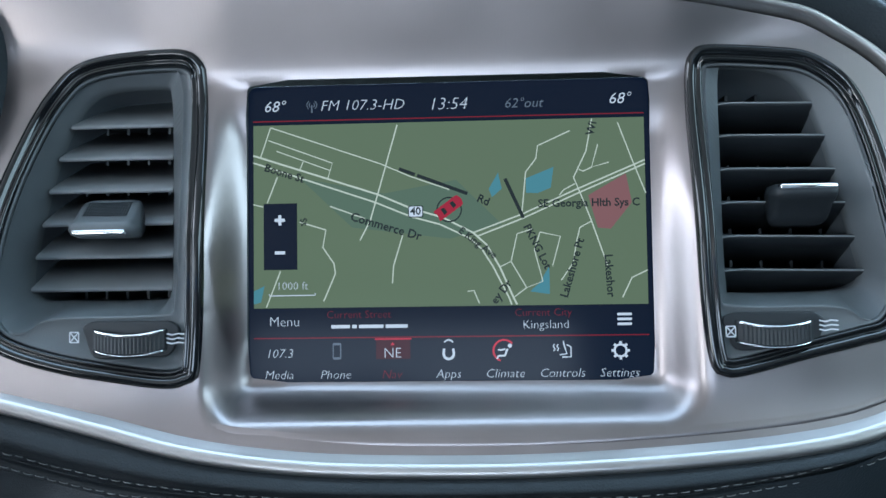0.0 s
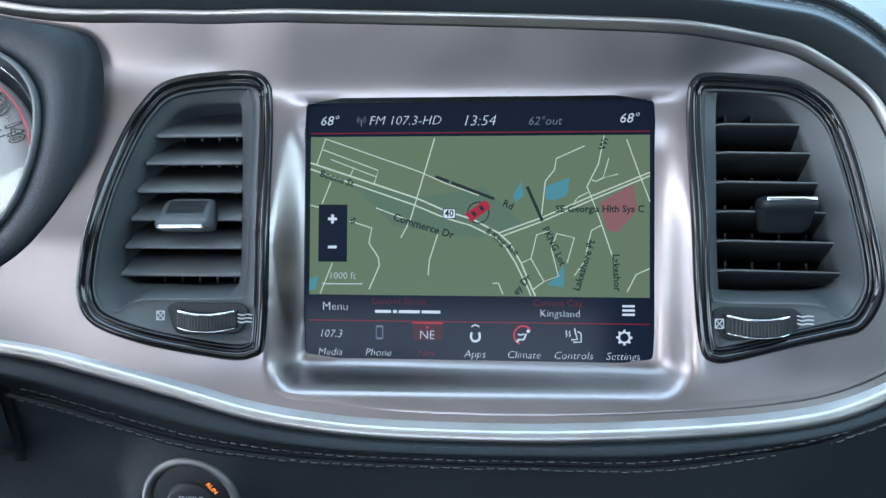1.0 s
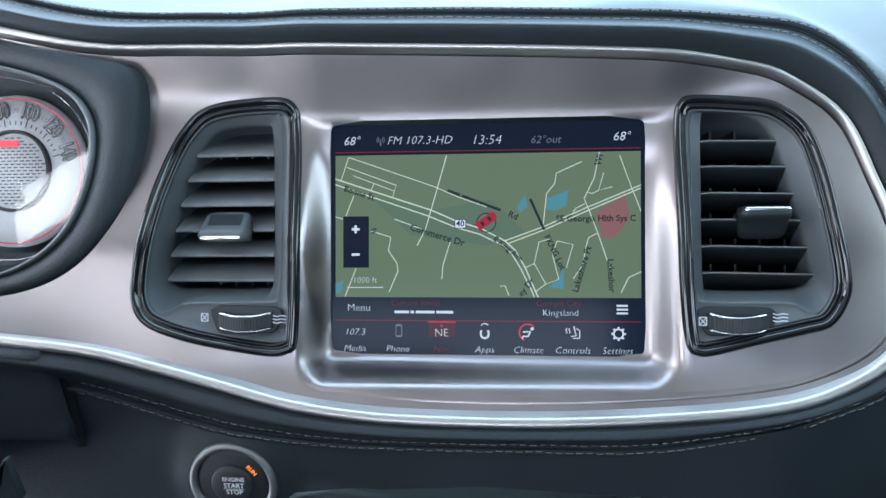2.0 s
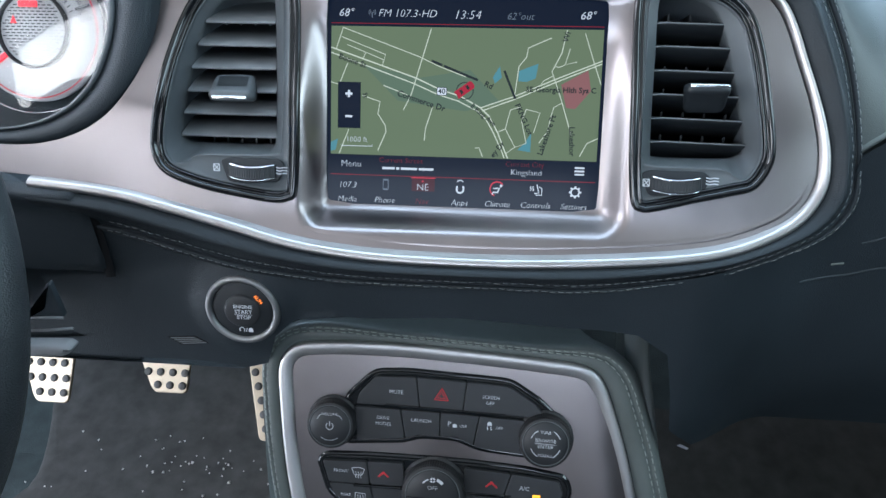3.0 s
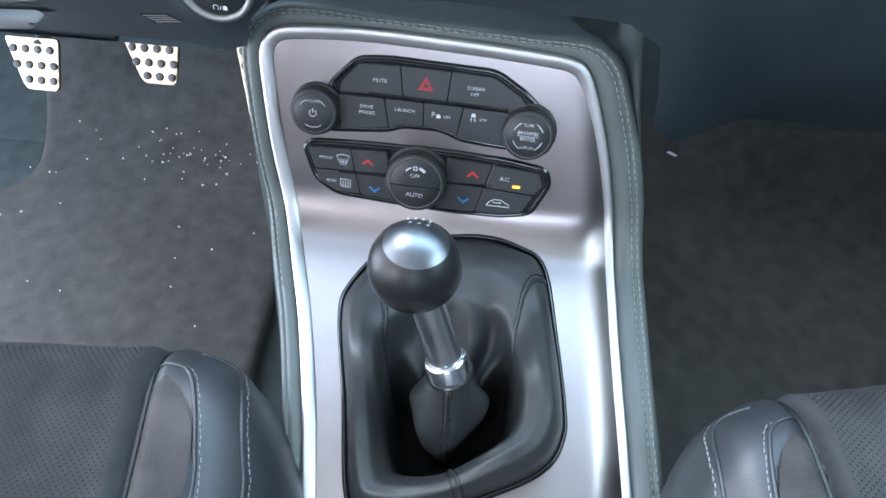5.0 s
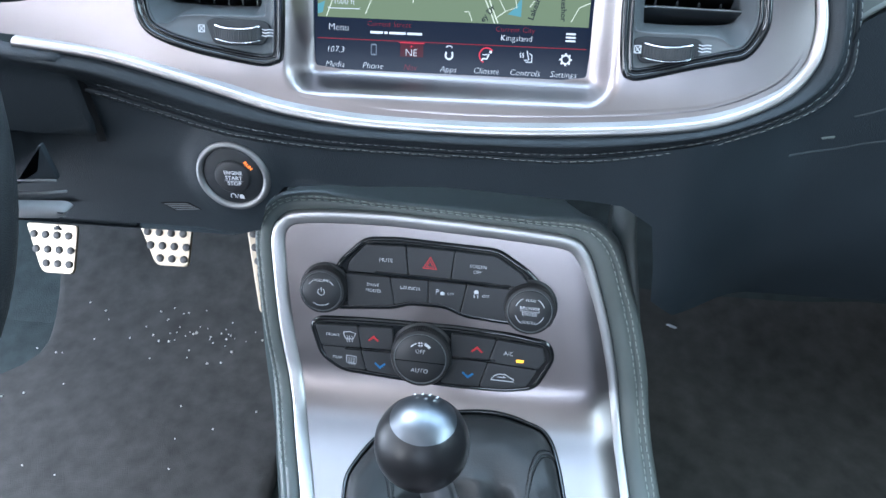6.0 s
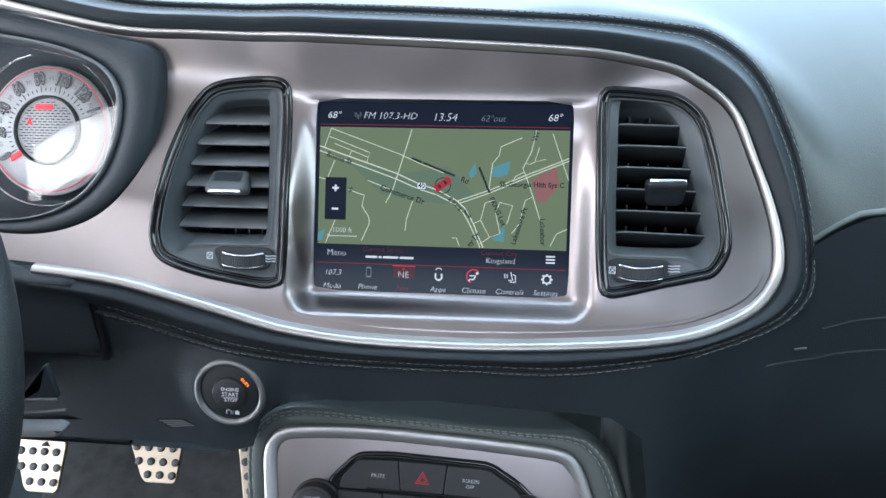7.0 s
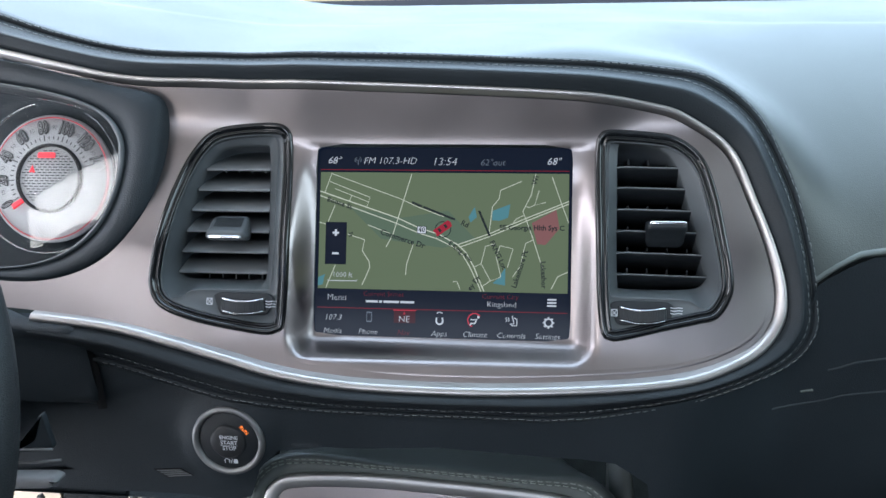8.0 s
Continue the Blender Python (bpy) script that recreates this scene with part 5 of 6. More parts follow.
# ---- climate control panel ----
clim = panel_plate("climate_control_panel", mm([(-100, -49), (-94, -45), (-60, -44), (-38, -44), (10, -44.5), (52, -47), (80, -51.5), (83.5, -62), (72, -86), (50, -90), (12, -90), (-36, -87), (-76, -83.5), (-92, -73)]), "black climate button panel with a round fan knob", "control panel")
b = button(clim, [(-97, -48.5), (-65, -47.5), (-62.5, -64), (-92, -63.8)])
ink("FRONT", 2.8, -83.5, -55.2, b)
M_ = lambda pts, par, w=0.5, m=None: part("mark", strip(mm(pts), w / 1000, 0.0045, kmap), m or M_INK, par, "", False)
M_([(-75.5, -52.5), (-70.2, -51.5), (-65.8, -53), (-67.8, -57.5), (-73.6, -57.3), (-75.5, -52.5)], b)
for k in range(3):
    M_([(-72.6 + 1.9 * k, -55), (-72.0 + 1.9 * k, -57), (-72.6 + 1.9 * k, -58.5), (-72.0 + 1.9 * k, -60)], b, 0.4)
b = button(clim, [(-91.5, -65.3), (-62.2, -65.5), (-58, -81.6), (-76, -81), (-88, -73)])
ink("REAR", 2.8, -79.5, -73.2, b)
M_([(-72.5, -71), (-65, -71.6), (-65, -77.4), (-72.5, -76.8), (-72.5, -71)], b)
for k in range(3):
    M_([(-70.8 + 1.9 * k, -72.5), (-70.2 + 1.9 * k, -74), (-70.8 + 1.9 * k, -75.5), (-70.2 + 1.9 * k, -78.5)], b, 0.4)
b = button(clim, [(-63.5, -47.5), (-38, -47), (-36, -63.5), (-61, -64)])
part("warmer_mark", prism(mm([(-56, -57.4), (-51.8, -53.4), (-47.6, -57.4), (-48.6, -58.2), (-51.8, -55.4), (-55, -58.2)]), 0.004, 0.0046, kmap, 0.0001), M_RED, b, "red up mark", False)
b = button(clim, [(-60.7, -65.5), (-36, -65), (-30, -84.6), (-56.5, -82)])
part("cooler_mark", prism(mm([(-51, -75.8), (-46.4, -80.2), (-41.8, -76.2), (-42.8, -75.2), (-46.4, -78), (-50, -75)]), 0.004, 0.0046, kmap, 0.0001), M_BLUE, b, "blue down mark", False)
b = button(clim, [(8, -47.6), (41, -49.5), (36, -66.5), (8, -64.5)])
part("warmer_mark", prism(mm([(23, -59.4), (27.6, -55.2), (32.2, -59.6), (31.2, -60.4), (27.6, -57.2), (24, -60.2)]), 0.004, 0.0046, kmap, 0.0001), M_RED, b, "red up mark", False)
b = button(clim, [(5, -67.5), (35.5, -68), (30, -87.4), (2, -87)])
part("cooler_mark", prism(mm([(17, -77.4), (21.6, -81.8), (26.2, -78), (25.2, -77), (21.6, -79.6), (18, -76.5)]), 0.004, 0.0046, kmap, 0.0001), M_BLUE, b, "blue down mark", False)
b = button(clim, [(42.5, -49.6), (76, -53), (79, -62), (74, -69.5), (37.5, -66.8)])
ink("A/C", 3.8, 51.5, -59.2, b)
M_AMBER = mat("amber light", (0.5, 0.25, 0.02), 0.4, emit=(1.0, 0.40, 0.02), emit_strength=1.0)
part("lit_bar", prism(rounded(0.0575, -0.0655, 0.0632, -0.0634, 0.0004), 0.003, 0.0047, kmap, 0.0002), M_AMBER, b, "lit amber bar", False)
b = button(clim, [(37, -68.3), (73, -71.2), (66, -84.5), (50, -87.4), (31.5, -87.4)])
part("car_mark", strip(mm([(39.5, -80.5), (42, -77.5), (45, -76), (50, -76), (54, -78.5), (56.5, -79.5), (56.5, -81.5), (39.5, -81), (39.5, -80.5)]), 0.0006, 0.0045, kmap), M_INK, b, "recirculation mark", False)
M_([(44, -78.5), (50.5, -78.5), (48.5, -77.2)], b, 0.6)
for x0, x1 in ((-0.074, -0.036), (0.006, 0.042)):
    part("divider", prism(rounded(x0, -0.0665, x1, -0.0648, 0.0007), 0.0, 0.0048, kmap, 0.0004), M_GLOSS, clim, "raised divider bar", False)
fk = dial_knob(clim, -0.0145, -0.0660, 0.0232, 0.012, "ribbed fan knob")
letters("OFF", 0.0032, -0.0145, -0.0600, 0.0132, kmap, M_INK, fk, -2)
letters("AUTO", 0.0034, -0.0145, -0.0752, 0.0132, kmap, M_INK, fk, -2)
part("rule", strip([(-0.0335, -0.0676), (0.0045, -0.0686)], 0.0005, 0.0131, kmap), M_GLOSS, fk, "", False)
bm = bmesh.new()
for a in (45, 135, 225, 315):
    flat([(-0.0145 + 0.0022 * math.cos(radians(a + d)) * k, -0.0540 + 0.0022 * math.sin(radians(a + d)) * k) for d, k in ((-35, 0.4), (-28, 1), (28, 1), (35, 0.4))], 0.0132, kmap, bm)
part("fan_mark", bm, M_INK, fk, "", False)
for sg in (-1, 1):
    part("fan_arc", strip([(-0.0145 + sg * 0.0095 * math.sin(a), -0.0635 + 0.0105 * math.cos(a)) for a in np.linspace(0.32, 0.85, 8)], 0.0010 if sg < 0 else 0.0022, 0.0132, kmap), M_INK, fk, "", False)

# ---- gear lever ----
lever = thing("gear_lever", (0.03, 0.07, 0.24), "gear lever, round black and silver knob, leather boot", "gear lever")
BASE, KNOB = Vector((0.0275, 0.073, 0.279)), Vector((0.005, 0.0965, 0.3455))
axis = (KNOB - BASE).normalized()
ea = axis.cross(Vector((0, 0, 1))).normalized()
eb = axis.cross(ea)


def amap(a, b, h=0.0):
    return BASE + ea * float(a) + eb * float(b) + axis * float(h)


part("shaft", turned(0, 0, [(0.0112, -0.004), (0.0108, 0.012), (0.0100, 0.05), (0.0098, 0.062)], amap, 40, False), M_SHAFT, lever, "brushed steel shaft")
M_COLLAR = mat("satin chrome collar", (0.55, 0.56, 0.58), 0.24, 1.0, 0.0, vary=0.03)
part("collar", turned(0, 0, [(0.0130, -0.011), (0.0148, -0.0085), (0.0148, -0.004), (0.0140, -0.002), (0.0140, 0.004), (0.0128, 0.0062), (0.0105, 0.0066)], amap, 40, False), M_COLLAR, lever, "chrome collar")
KR = 0.0275
cap_dir = Vector((0.05, 0.03, 1.0)).normalized()
cap_x = Vector((0.995, -0.10, 0)).cross(cap_dir).cross(cap_dir).normalized() * -1
q0 = Matrix((cap_x, cap_dir.cross(cap_x), cap_dir)).transposed().to_quaternion()


def bmapk(v):
    return KNOB + q0 @ Vector(v)


CUT = radians(43)
top_rows = [[bmapk((KR * 1.004 * math.sin(a) * math.cos(2 * math.pi * k / 56), KR * 1.004 * math.sin(a) * math.sin(2 * math.pi * k / 56), KR * 1.004 * math.cos(a))) for k in range(56)] for a in np.linspace(0.02, CUT, 12)]
bot_rows = [[bmapk((KR * math.sin(a) * math.cos(2 * math.pi * k / 56), KR * math.sin(a) * math.sin(2 * math.pi * k / 56), KR * math.cos(a))) for k in range(56)] for a in np.linspace(CUT, math.pi - 0.02, 24)]
M_KNOB = mat("satin black knob", (0.013, 0.013, 0.014), 0.36, 0.0, 0.1, 1500, 0.1, 60, spec=0.35)
M_KTOP = mat("silver knob cap", (0.165, 0.18, 0.20), 0.36, 1.0, 0.02, 900, 0.05, 60)
ball = part("knob", loft(bot_rows, True, False, True), M_KNOB, lever, "round satin black knob")
cap_ob = part("knob_cap", loft(top_rows, True, True), M_KTOP, ball, "silver cap with the shift pattern")


def capmap(a, b, h=0.0):
    r = math.hypot(a, b)
    z = math.sqrt(max(KR * KR - r * r, 0))
    return bmapk(Vector((a, b, z)) * (1 + (0.0004 + h) / KR))


bm = bmesh.new()
for k in range(4):
    strip([(-0.0080 + 0.0040 * k, 0.0125 + 0.0012 * (1 - abs(k - 1.5) / 1.5)), (-0.0088 + 0.0044 * k, 0.0165 + 0.0016 * (1 - abs(k - 1.5) / 1.5))], 0.0011, 0.0003, capmap, bm)
part("pattern_lines", bm, M_INK, cap_ob, "white shift lines", False)
bm = bmesh.new()
for k in range(3):
    strip([(-0.006 + 0.005 * k, 0.0085), (-0.006 + 0.005 * k, 0.0105)], 0.0016, 0.0002, capmap, bm)
part("pattern_marks", bm, M_SLAT, cap_ob, "faint shift numbers as bars", False)

# leather boot in its ring
part("boot_ring", band(BOOT if 0.5 * np.sum(BOOT[:, 0] * np.roll(BOOT[:, 1], -1) - np.roll(BOOT[:, 0], -1) * BOOT[:, 1]) > 0 else BOOT[::-1], [(-0.003, -0.0015), (-0.0022, 0.0020), (-0.0008, 0.0030), (0.0008, 0.0022), (0.0016, -0.004)], cmap, con_h, True), M_GLOSS, lever, "glossy black boot ring")
bc = BOOT.mean(0)
ring = polar(BOOT, bc, 144)
col = np.array([BASE.x, s_of_y(BASE.y)])
T_B = list(np.linspace(0.0, 1.0, 56))
T_K = [0.0, 0.05, 0.14, 0.26, 0.38, 0.44, 0.52, 0.72, 0.79, 0.90, 1.0]
# heights of the leather over the console top, by direction from the lever (degrees)
H_DIR = [(-180, [-0.004, 0.018, 0.031, 0.036, 0.034, 0.020, -0.060, -0.100, 0.014, 0.034, 0.056]),
         (-130, [-0.004, 0.010, 0.015, 0.010, -0.004, -0.020, -0.090, -0.120, 0.014, 0.034, 0.052]),
         (-90, [-0.004, 0.014, 0.021, 0.018, 0.006, -0.018, -0.100, -0.125, 0.016, 0.034, 0.050]),
         (-45, [-0.004, 0.022, 0.036, 0.041, 0.036, 0.020, -0.070, -0.110, 0.018, 0.035, 0.052]),
         (0, [-0.004, 0.024, 0.039, 0.044, 0.041, 0.028, -0.050, -0.095, 0.018, 0.036, 0.056]),
         (45, [-0.004, 0.014, 0.022, 0.025, 0.022, 0.019, 0.008, -0.018, -0.014, 0.026, 0.056]),
         (90, [-0.004, 0.010, 0.016, 0.018, 0.015, 0.0145, 0.010, -0.004, 0.000, 0.032, 0.056]),
         (135, [-0.004, 0.012, 0.021, 0.024, 0.021, 0.016, 0.000, -0.032, -0.018, 0.026, 0.056]),
         (180, [-0.004, 0.018, 0.031, 0.036, 0.034, 0.020, -0.060, -0.100, 0.014, 0.034, 0.056])]


def boot_height(a, t):
    deg = (math.degrees(a) + 180) % 360 - 180
    for (d0, h0), (d1, h1) in zip(H_DIR, H_DIR[1:]):
        if deg <= d1:
            f = step01(d0, d1, deg)
            return float(np.interp(t, T_K, h0) * (1 - f) + np.interp(t, T_K, h1) * f)


COLLAR = [amap(0.0128 * math.cos(2 * math.pi * k / 144), 0.0128 * math.sin(2 * math.pi * k / 144), -0.009) for k in range(144)]


def boot_point(a, t):
    """A point of the boot: a goes round the lever, t from the ring to the collar."""
    k = (a + math.pi) / (2 * math.pi) * 144
    q = ring[int(k) % 144] * (1 - k % 1) + ring[(int(k) + 1) % 144] * (k % 1)
    end = col + 0.0135 * np.array([math.cos(a), math.sin(a)])
    tt = float(np.interp(t, [0.0, 0.40, 0.52, 0.70, 1.0], [0.0, 0.46, 0.54, 0.70, 1.0]))
    p = q * (1 - tt) + end * tt
    # the skirt under the collar flares out and hangs over the hollow
    flare = float(np.interp(t, [0.60, 0.71, 0.79, 0.90, 1.0], [0.016, 0.010, 0.027 + 0.004 * math.sin(3 * a + 0.6), 0.0175, 0.0135]))
    skirt = step01(0.58, 0.70, t) * (1 - max(math.sin(a), 0.0) ** 1.5)
    p = p * (1 - skirt) + (col + flare * np.array([math.cos(a), math.sin(a)])) * skirt
    h = sum(boot_height(a, min(max(t + e, 0), 1)) for e in (-0.015, 0.0, 0.015)) / 3
    front = max(math.sin(a), 0.0) ** 1.5 * step01(0.30, 0.55, t) * (1 - step01(0.85, 0.97, t))
    crease = a - 1.05 + 0.9 * (t - 0.5)
    fold = -0.010 * front * math.exp(-(crease / 0.17) ** 2) + 0.006 * front * math.exp(-((crease - 0.33) / 0.16) ** 2)
    fold += 0.0016 * math.sin(4 * a + 7 * t) + 0.0018 * math.sin(7 * a - 12 * t + 1) * step01(0.55, 0.8, t) + 0.003 * noise.noise(Vector((p[0] * 40, p[1] * 40, 2.0)))
    fold += 0.010 * math.exp(-((t - 0.79) / 0.05) ** 2) * math.sin(2 * a + 0.9)
    h += fold * math.sin(math.pi * t) + con_h(*p) * (1 - t)
    at = cmap(p[0], p[1], h)
    if t > 0.8:
        f = ((t - 0.8) / 0.2) ** 0.55
        d = Vector((math.cos(a), math.sin(a), 0))
        goal = max(COLLAR, key=lambda c: (c - BASE).dot(d))
        at = at.lerp(goal + Vector((0, 0, -0.012 * (1 - f))), f)
    return at


rows = [[boot_point(-math.pi + 2 * math.pi * k / 144, t) for k in range(144)] for t in T_B]
M_BOOT = mat("soft black boot leather", (0.027, 0.029, 0.030), 0.46, 0.0, 0.14, 1100, 0.15, 30, kind="leather", spec=0.50)
part("boot", loft(rows, True), M_BOOT, lever, "creased black leather boot")
SEAMS = [([133, 134, 138, 150, 166, 186], [0.03, 0.15, 0.35, 0.46, 0.53, 0.60]), ([46, 54, 50, 30, 6, -16], [0.03, 0.15, 0.32, 0.44, 0.52, 0.60]), ([-78, -80, -84, -86], [0.03, 0.3, 0.7, 0.97])]
for turn, along in SEAMS:
    ts = np.linspace(along[0], along[-1], 60)
    way = lambda t: radians(float(np.interp(t, along, turn)))
    soft = lambda t: (way(t - 0.05) + way(t) + way(t + 0.05)) / 3
    part("boot_seam", tube([boot_point(soft(t), t) + Vector((0, 0, 0.0003)) for t in ts], 0.0011, 8), M_BOOT, lever, "raised seam of the boot")
    for sg in (-1, 1):
        pts = []
        for t in np.linspace(along[0], along[-1], 90):
            c0, c1 = boot_point(soft(t), t), boot_point(soft(t) + 0.02, t)
            pts.append(boot_point(soft(t) + sg * 0.02 * 0.0030 / max((c1 - c0).length, 0.0003), t) + Vector((0, -0.0002, 0.0003)))
        bm = bmesh.new()
        for i in range(0, 88, 2):
            tube([pts[i], pts[i].lerp(pts[i + 1], 1.2)], 0.00042, 5, bm)
        part("boot_stitching", bm, M_HOLE, lever, "black stitching", True, "stuff")


# ---- start button ----
start = thing("start_button", (-0.146, 0.249, 0.42), "black engine start button in a satin metal ring", "button")
btilt = radians(4)
B_N, B_V = Vector((0, -math.cos(btilt), math.sin(btilt))), Vector((0, math.sin(btilt), math.cos(btilt)))
bmap = lambda a, b, h=0.0: Vector((-0.146, 0.249, 0.420)) + X1 * float(a) + B_V * float(b) + B_N * float(h)
part("ring", turned(0, 0, [(0.0262, -0.008), (0.0262, 0.0010), (0.0257, 0.0026), (0.0247, 0.0035), (0.0232, 0.0036), (0.0220, 0.0030), (0.0212, 0.0012), (0.0209, -0.002)], bmap, 64, False), M_RING, start, "satin metal ring")
part("well", turned(0, 0, [(0.0222, 0.0004), (0.0212, 0.0012), (0.0190, 0.0022)], bmap, 64), M_DARK, start, "black surround")
cap = part("button_cap", turned(0, 0, [(0.0125, 0.002), (0.0122, 0.0035), (0.0112, 0.0042), (0.004, 0.0038)], bmap, 64), M_BUTTON, start, "dished black button")
for s, z, y in (("ENGINE", 2.7, 0.0040), ("START", 3.0, 0.0), ("STOP", 3.0, -0.0042)):
    letters(s, z / 1000, 0.0015, y, 0.0046, bmap, M_INK, cap, thin=-0.03)
part("rule", strip([(-0.005, -0.0021), (0.0075, -0.0021)], 0.0003, 0.0046, bmap), M_INK, cap, "", False)
M_ORANGE = mat("orange light", (0.5, 0.12, 0.02), 0.4, emit=(1.0, 0.22, 0.03), emit_strength=1.0)
letters("RUN", 0.0025, 0.0122, 0.0092, 0.0028, bmap, M_ORANGE, start, -50, thin=-0.03)
bm = bmesh.new()
strip([(-0.0015 + 0.0018 * math.cos(a), -0.0150 + 0.0018 * math.sin(a)) for a in np.linspace(radians(-50), radians(230), 14)], 0.0006, 0.0028, bmap, bm)
strip([(0.0012, -0.0166), (0.0022, -0.0134)], 0.0005, 0.0028, bmap, bm)
flat([(0.0030, -0.0166), (0.0062, -0.0166), (0.0062, -0.0148), (0.0056, -0.0134), (0.0036, -0.0134), (0.0030, -0.0148)], 0.0028, bmap, bm)
part("key_mark", bm, M_INK, start, "", False)

# ---- steering wheel and column ----
wheel = thing("steering_wheel", (-0.377, 0.085, 0.515), "black leather steering wheel rim beside the dash", "steering wheel")
WC, WR = Vector((-0.377, 0.085, 0.515)), 0.185
wt = radians(24)
W_V = Vector((0, math.sin(wt), math.cos(wt)))
rows = []
for k in range(96):
    a = 2 * math.pi * k / 96
    d = math.cos(a) * X1 + math.sin(a) * W_V
    n = d.cross(Vector((0, -math.cos(wt), math.sin(wt)))).cross(d).normalized()
    nn = Vector((0, -math.cos(wt), math.sin(wt)))
    rows.append([WC + d * float(WR + 0.0165 * math.cos(t)) + nn * float(0.0175 * math.sin(t)) for t in np.linspace(0, 2 * math.pi, 24, False)])
rows.append(rows[0])
part("rim", loft(rows, True), M_RIM, wheel, "black leather rim")
part("hub", prism([tuple(q) for q in curve([(0.075, 0.03), (0.0, 0.06), (-0.075, 0.03), (-0.06, -0.06), (0.0, -0.08), (0.06, -0.06)], 40, True)], -0.02, 0.03, lambda a, b, h: WC + X1 * float(a) + W_V * float(b) + Vector((0, -math.cos(wt), math.sin(wt))) * float(h), 0.012), M_DARK, wheel, "black hub")
for sg in (-1, 1):
    part("spoke", prism([(sg * 0.06, 0.02), (sg * 0.172, 0.03), (sg * 0.172, -0.012), (sg * 0.06, -0.035)], -0.012, 0.008, lambda a, b, h: WC + X1 * float(a) + W_V * float(b) + Vector((0, -math.cos(wt), math.sin(wt))) * float(h), 0.005), M_DARK, wheel, "black spoke")
column = thing("steering_column", (-0.36, 0.25, 0.44), "black steering column shroud with a satin lever", "steering column")
part("shroud", loft([[Vector((-0.395 + 0.068 * math.cos(a) * f, y, z + 0.055 * math.sin(a) * f)) for a in np.linspace(0, 2 * math.pi, 32, False)] for y, z, f in ((0.12, 0.455, 0.75), (0.16, 0.45, 1.0), (0.27, 0.43, 1.05), (0.34, 0.42, 1.1))], True, True), M_DARK, column, "black plastic shroud")
M_LEVER = mat("grey lever plastic", (0.17, 0.172, 0.178), 0.45, 0.0, 0.05, 900, 0.1, 40)
LEVER = soften([(-0.335, -0.0065), (-0.2535, -0.0050), (-0.2470, 0.0008), (-0.2520, 0.0040), (-0.335, 0.0042)], 0.004)
part("tilt_lever", prism(LEVER, 0.0, 0.010, lambda a, b, h: Vector((a, 0.215 - h, 0.4095 + b + 0.06 * (a + 0.25))), 0.003), M_LEVER, column, "grey column lever")
for z0, z1, x1 in ((0.4250, 0.4271, -0.2562), (0.4147, 0.4190, -0.2516)):
    part("rail", tube([(-0.335, 0.222, z0 - 0.006), (-0.272, 0.220, z0), (x1, 0.218, z1)], 0.0010, 8), M_LEVER, column, "thin grey rail above the lever")
part("bracket", prism(soften([(-0.290, 0.4200), (-0.2565, 0.4255), (-0.2600, 0.4530), (-0.2640, 0.4500), (-0.2690, 0.4330)], 0.003), 0.0, 0.004, lambda a, b, h: Vector((a, 0.224 - h, b)), 0.001), M_LOWER, column, "dark bracket beside the column")
part("cavity", prism([(-0.50, 0.36), (-0.235, 0.36), (-0.235, 0.50), (-0.50, 0.50)], 0.0, 0.004, lambda a, b, h: Vector((a, 0.262 - h, b)), 0.001), M_LOWER, column, "dark cavity behind the lever", False)

# ---- pedals ----
PN = Vector((0, -0.8, 0.6))
PV = Vector((0, 0.6, 0.8))


def pedal(name, at, outline, dots, label):
    ob = thing(name, tuple(at), label, "pedal", "pedals")
    fm = lambda a, b, h=0.0: Vector(at) + X1 * float(a) + PV * float(b) + PN * float(h)
    p = soften(mm(outline), 0.006)
    part("pad", prism(p, -0.004, 0.0, fm, 0.0012), M_STEEL, ob, "brushed steel pad", False)
    for x, y in dots:
        part("stud", turned(x / 1000, y / 1000, [(0.0048, -0.0005), (0.0045, 0.0014), (0.0038, 0.0020)], fm, 16), M_STUD, ob, "dark rubber stud")
    part("arm", tube([fm(0, 0.03, -0.006), fm(0, 0.09, -0.03), fm(0, 0.24, 0.02)], 0.009, 10), M_DARK, ob, "black pedal arm")
    return ob


def rows_of_studs(rows):
    return [(x0 + dx * i, y) for x0, dx, n, y in rows for i in range(n)]


pedal("brake_pedal", (-0.362, 0.500, 0.141), [(-42, 32), (26, 32), (24, -14), (20, -18), (-14, -18), (-20, -12)], rows_of_studs([(-30, 15, 4, 22), (-25, 15, 4, 6), (-12, 15, 3, -9)]), "brushed steel brake pedal with black rubber studs")
pedal("clutch_pedal", (-0.507, 0.490, 0.128), [(-42, 40), (26, 40), (25, -16), (21, -21), (-14, -21), (-20, -14)], rows_of_studs([(-30, 15, 4, 26), (-26, 15, 4, 8), (-12, 15, 3, -9)]), "brushed steel clutch pedal with black rubber studs")
pedal("accelerator_pedal", (-0.240, 0.500, 0.141), [(-30, 40), (24, 40), (24, -66), (-6, -66)], rows_of_studs([(-20, 14, 3, 28), (-17, 14, 3, 12), (-12, 14, 3, -4), (-7, 14, 2, -20), (-3, 14, 2, -36), (1, 14, 2, -52)]), "brushed steel accelerator pedal with black rubber studs")

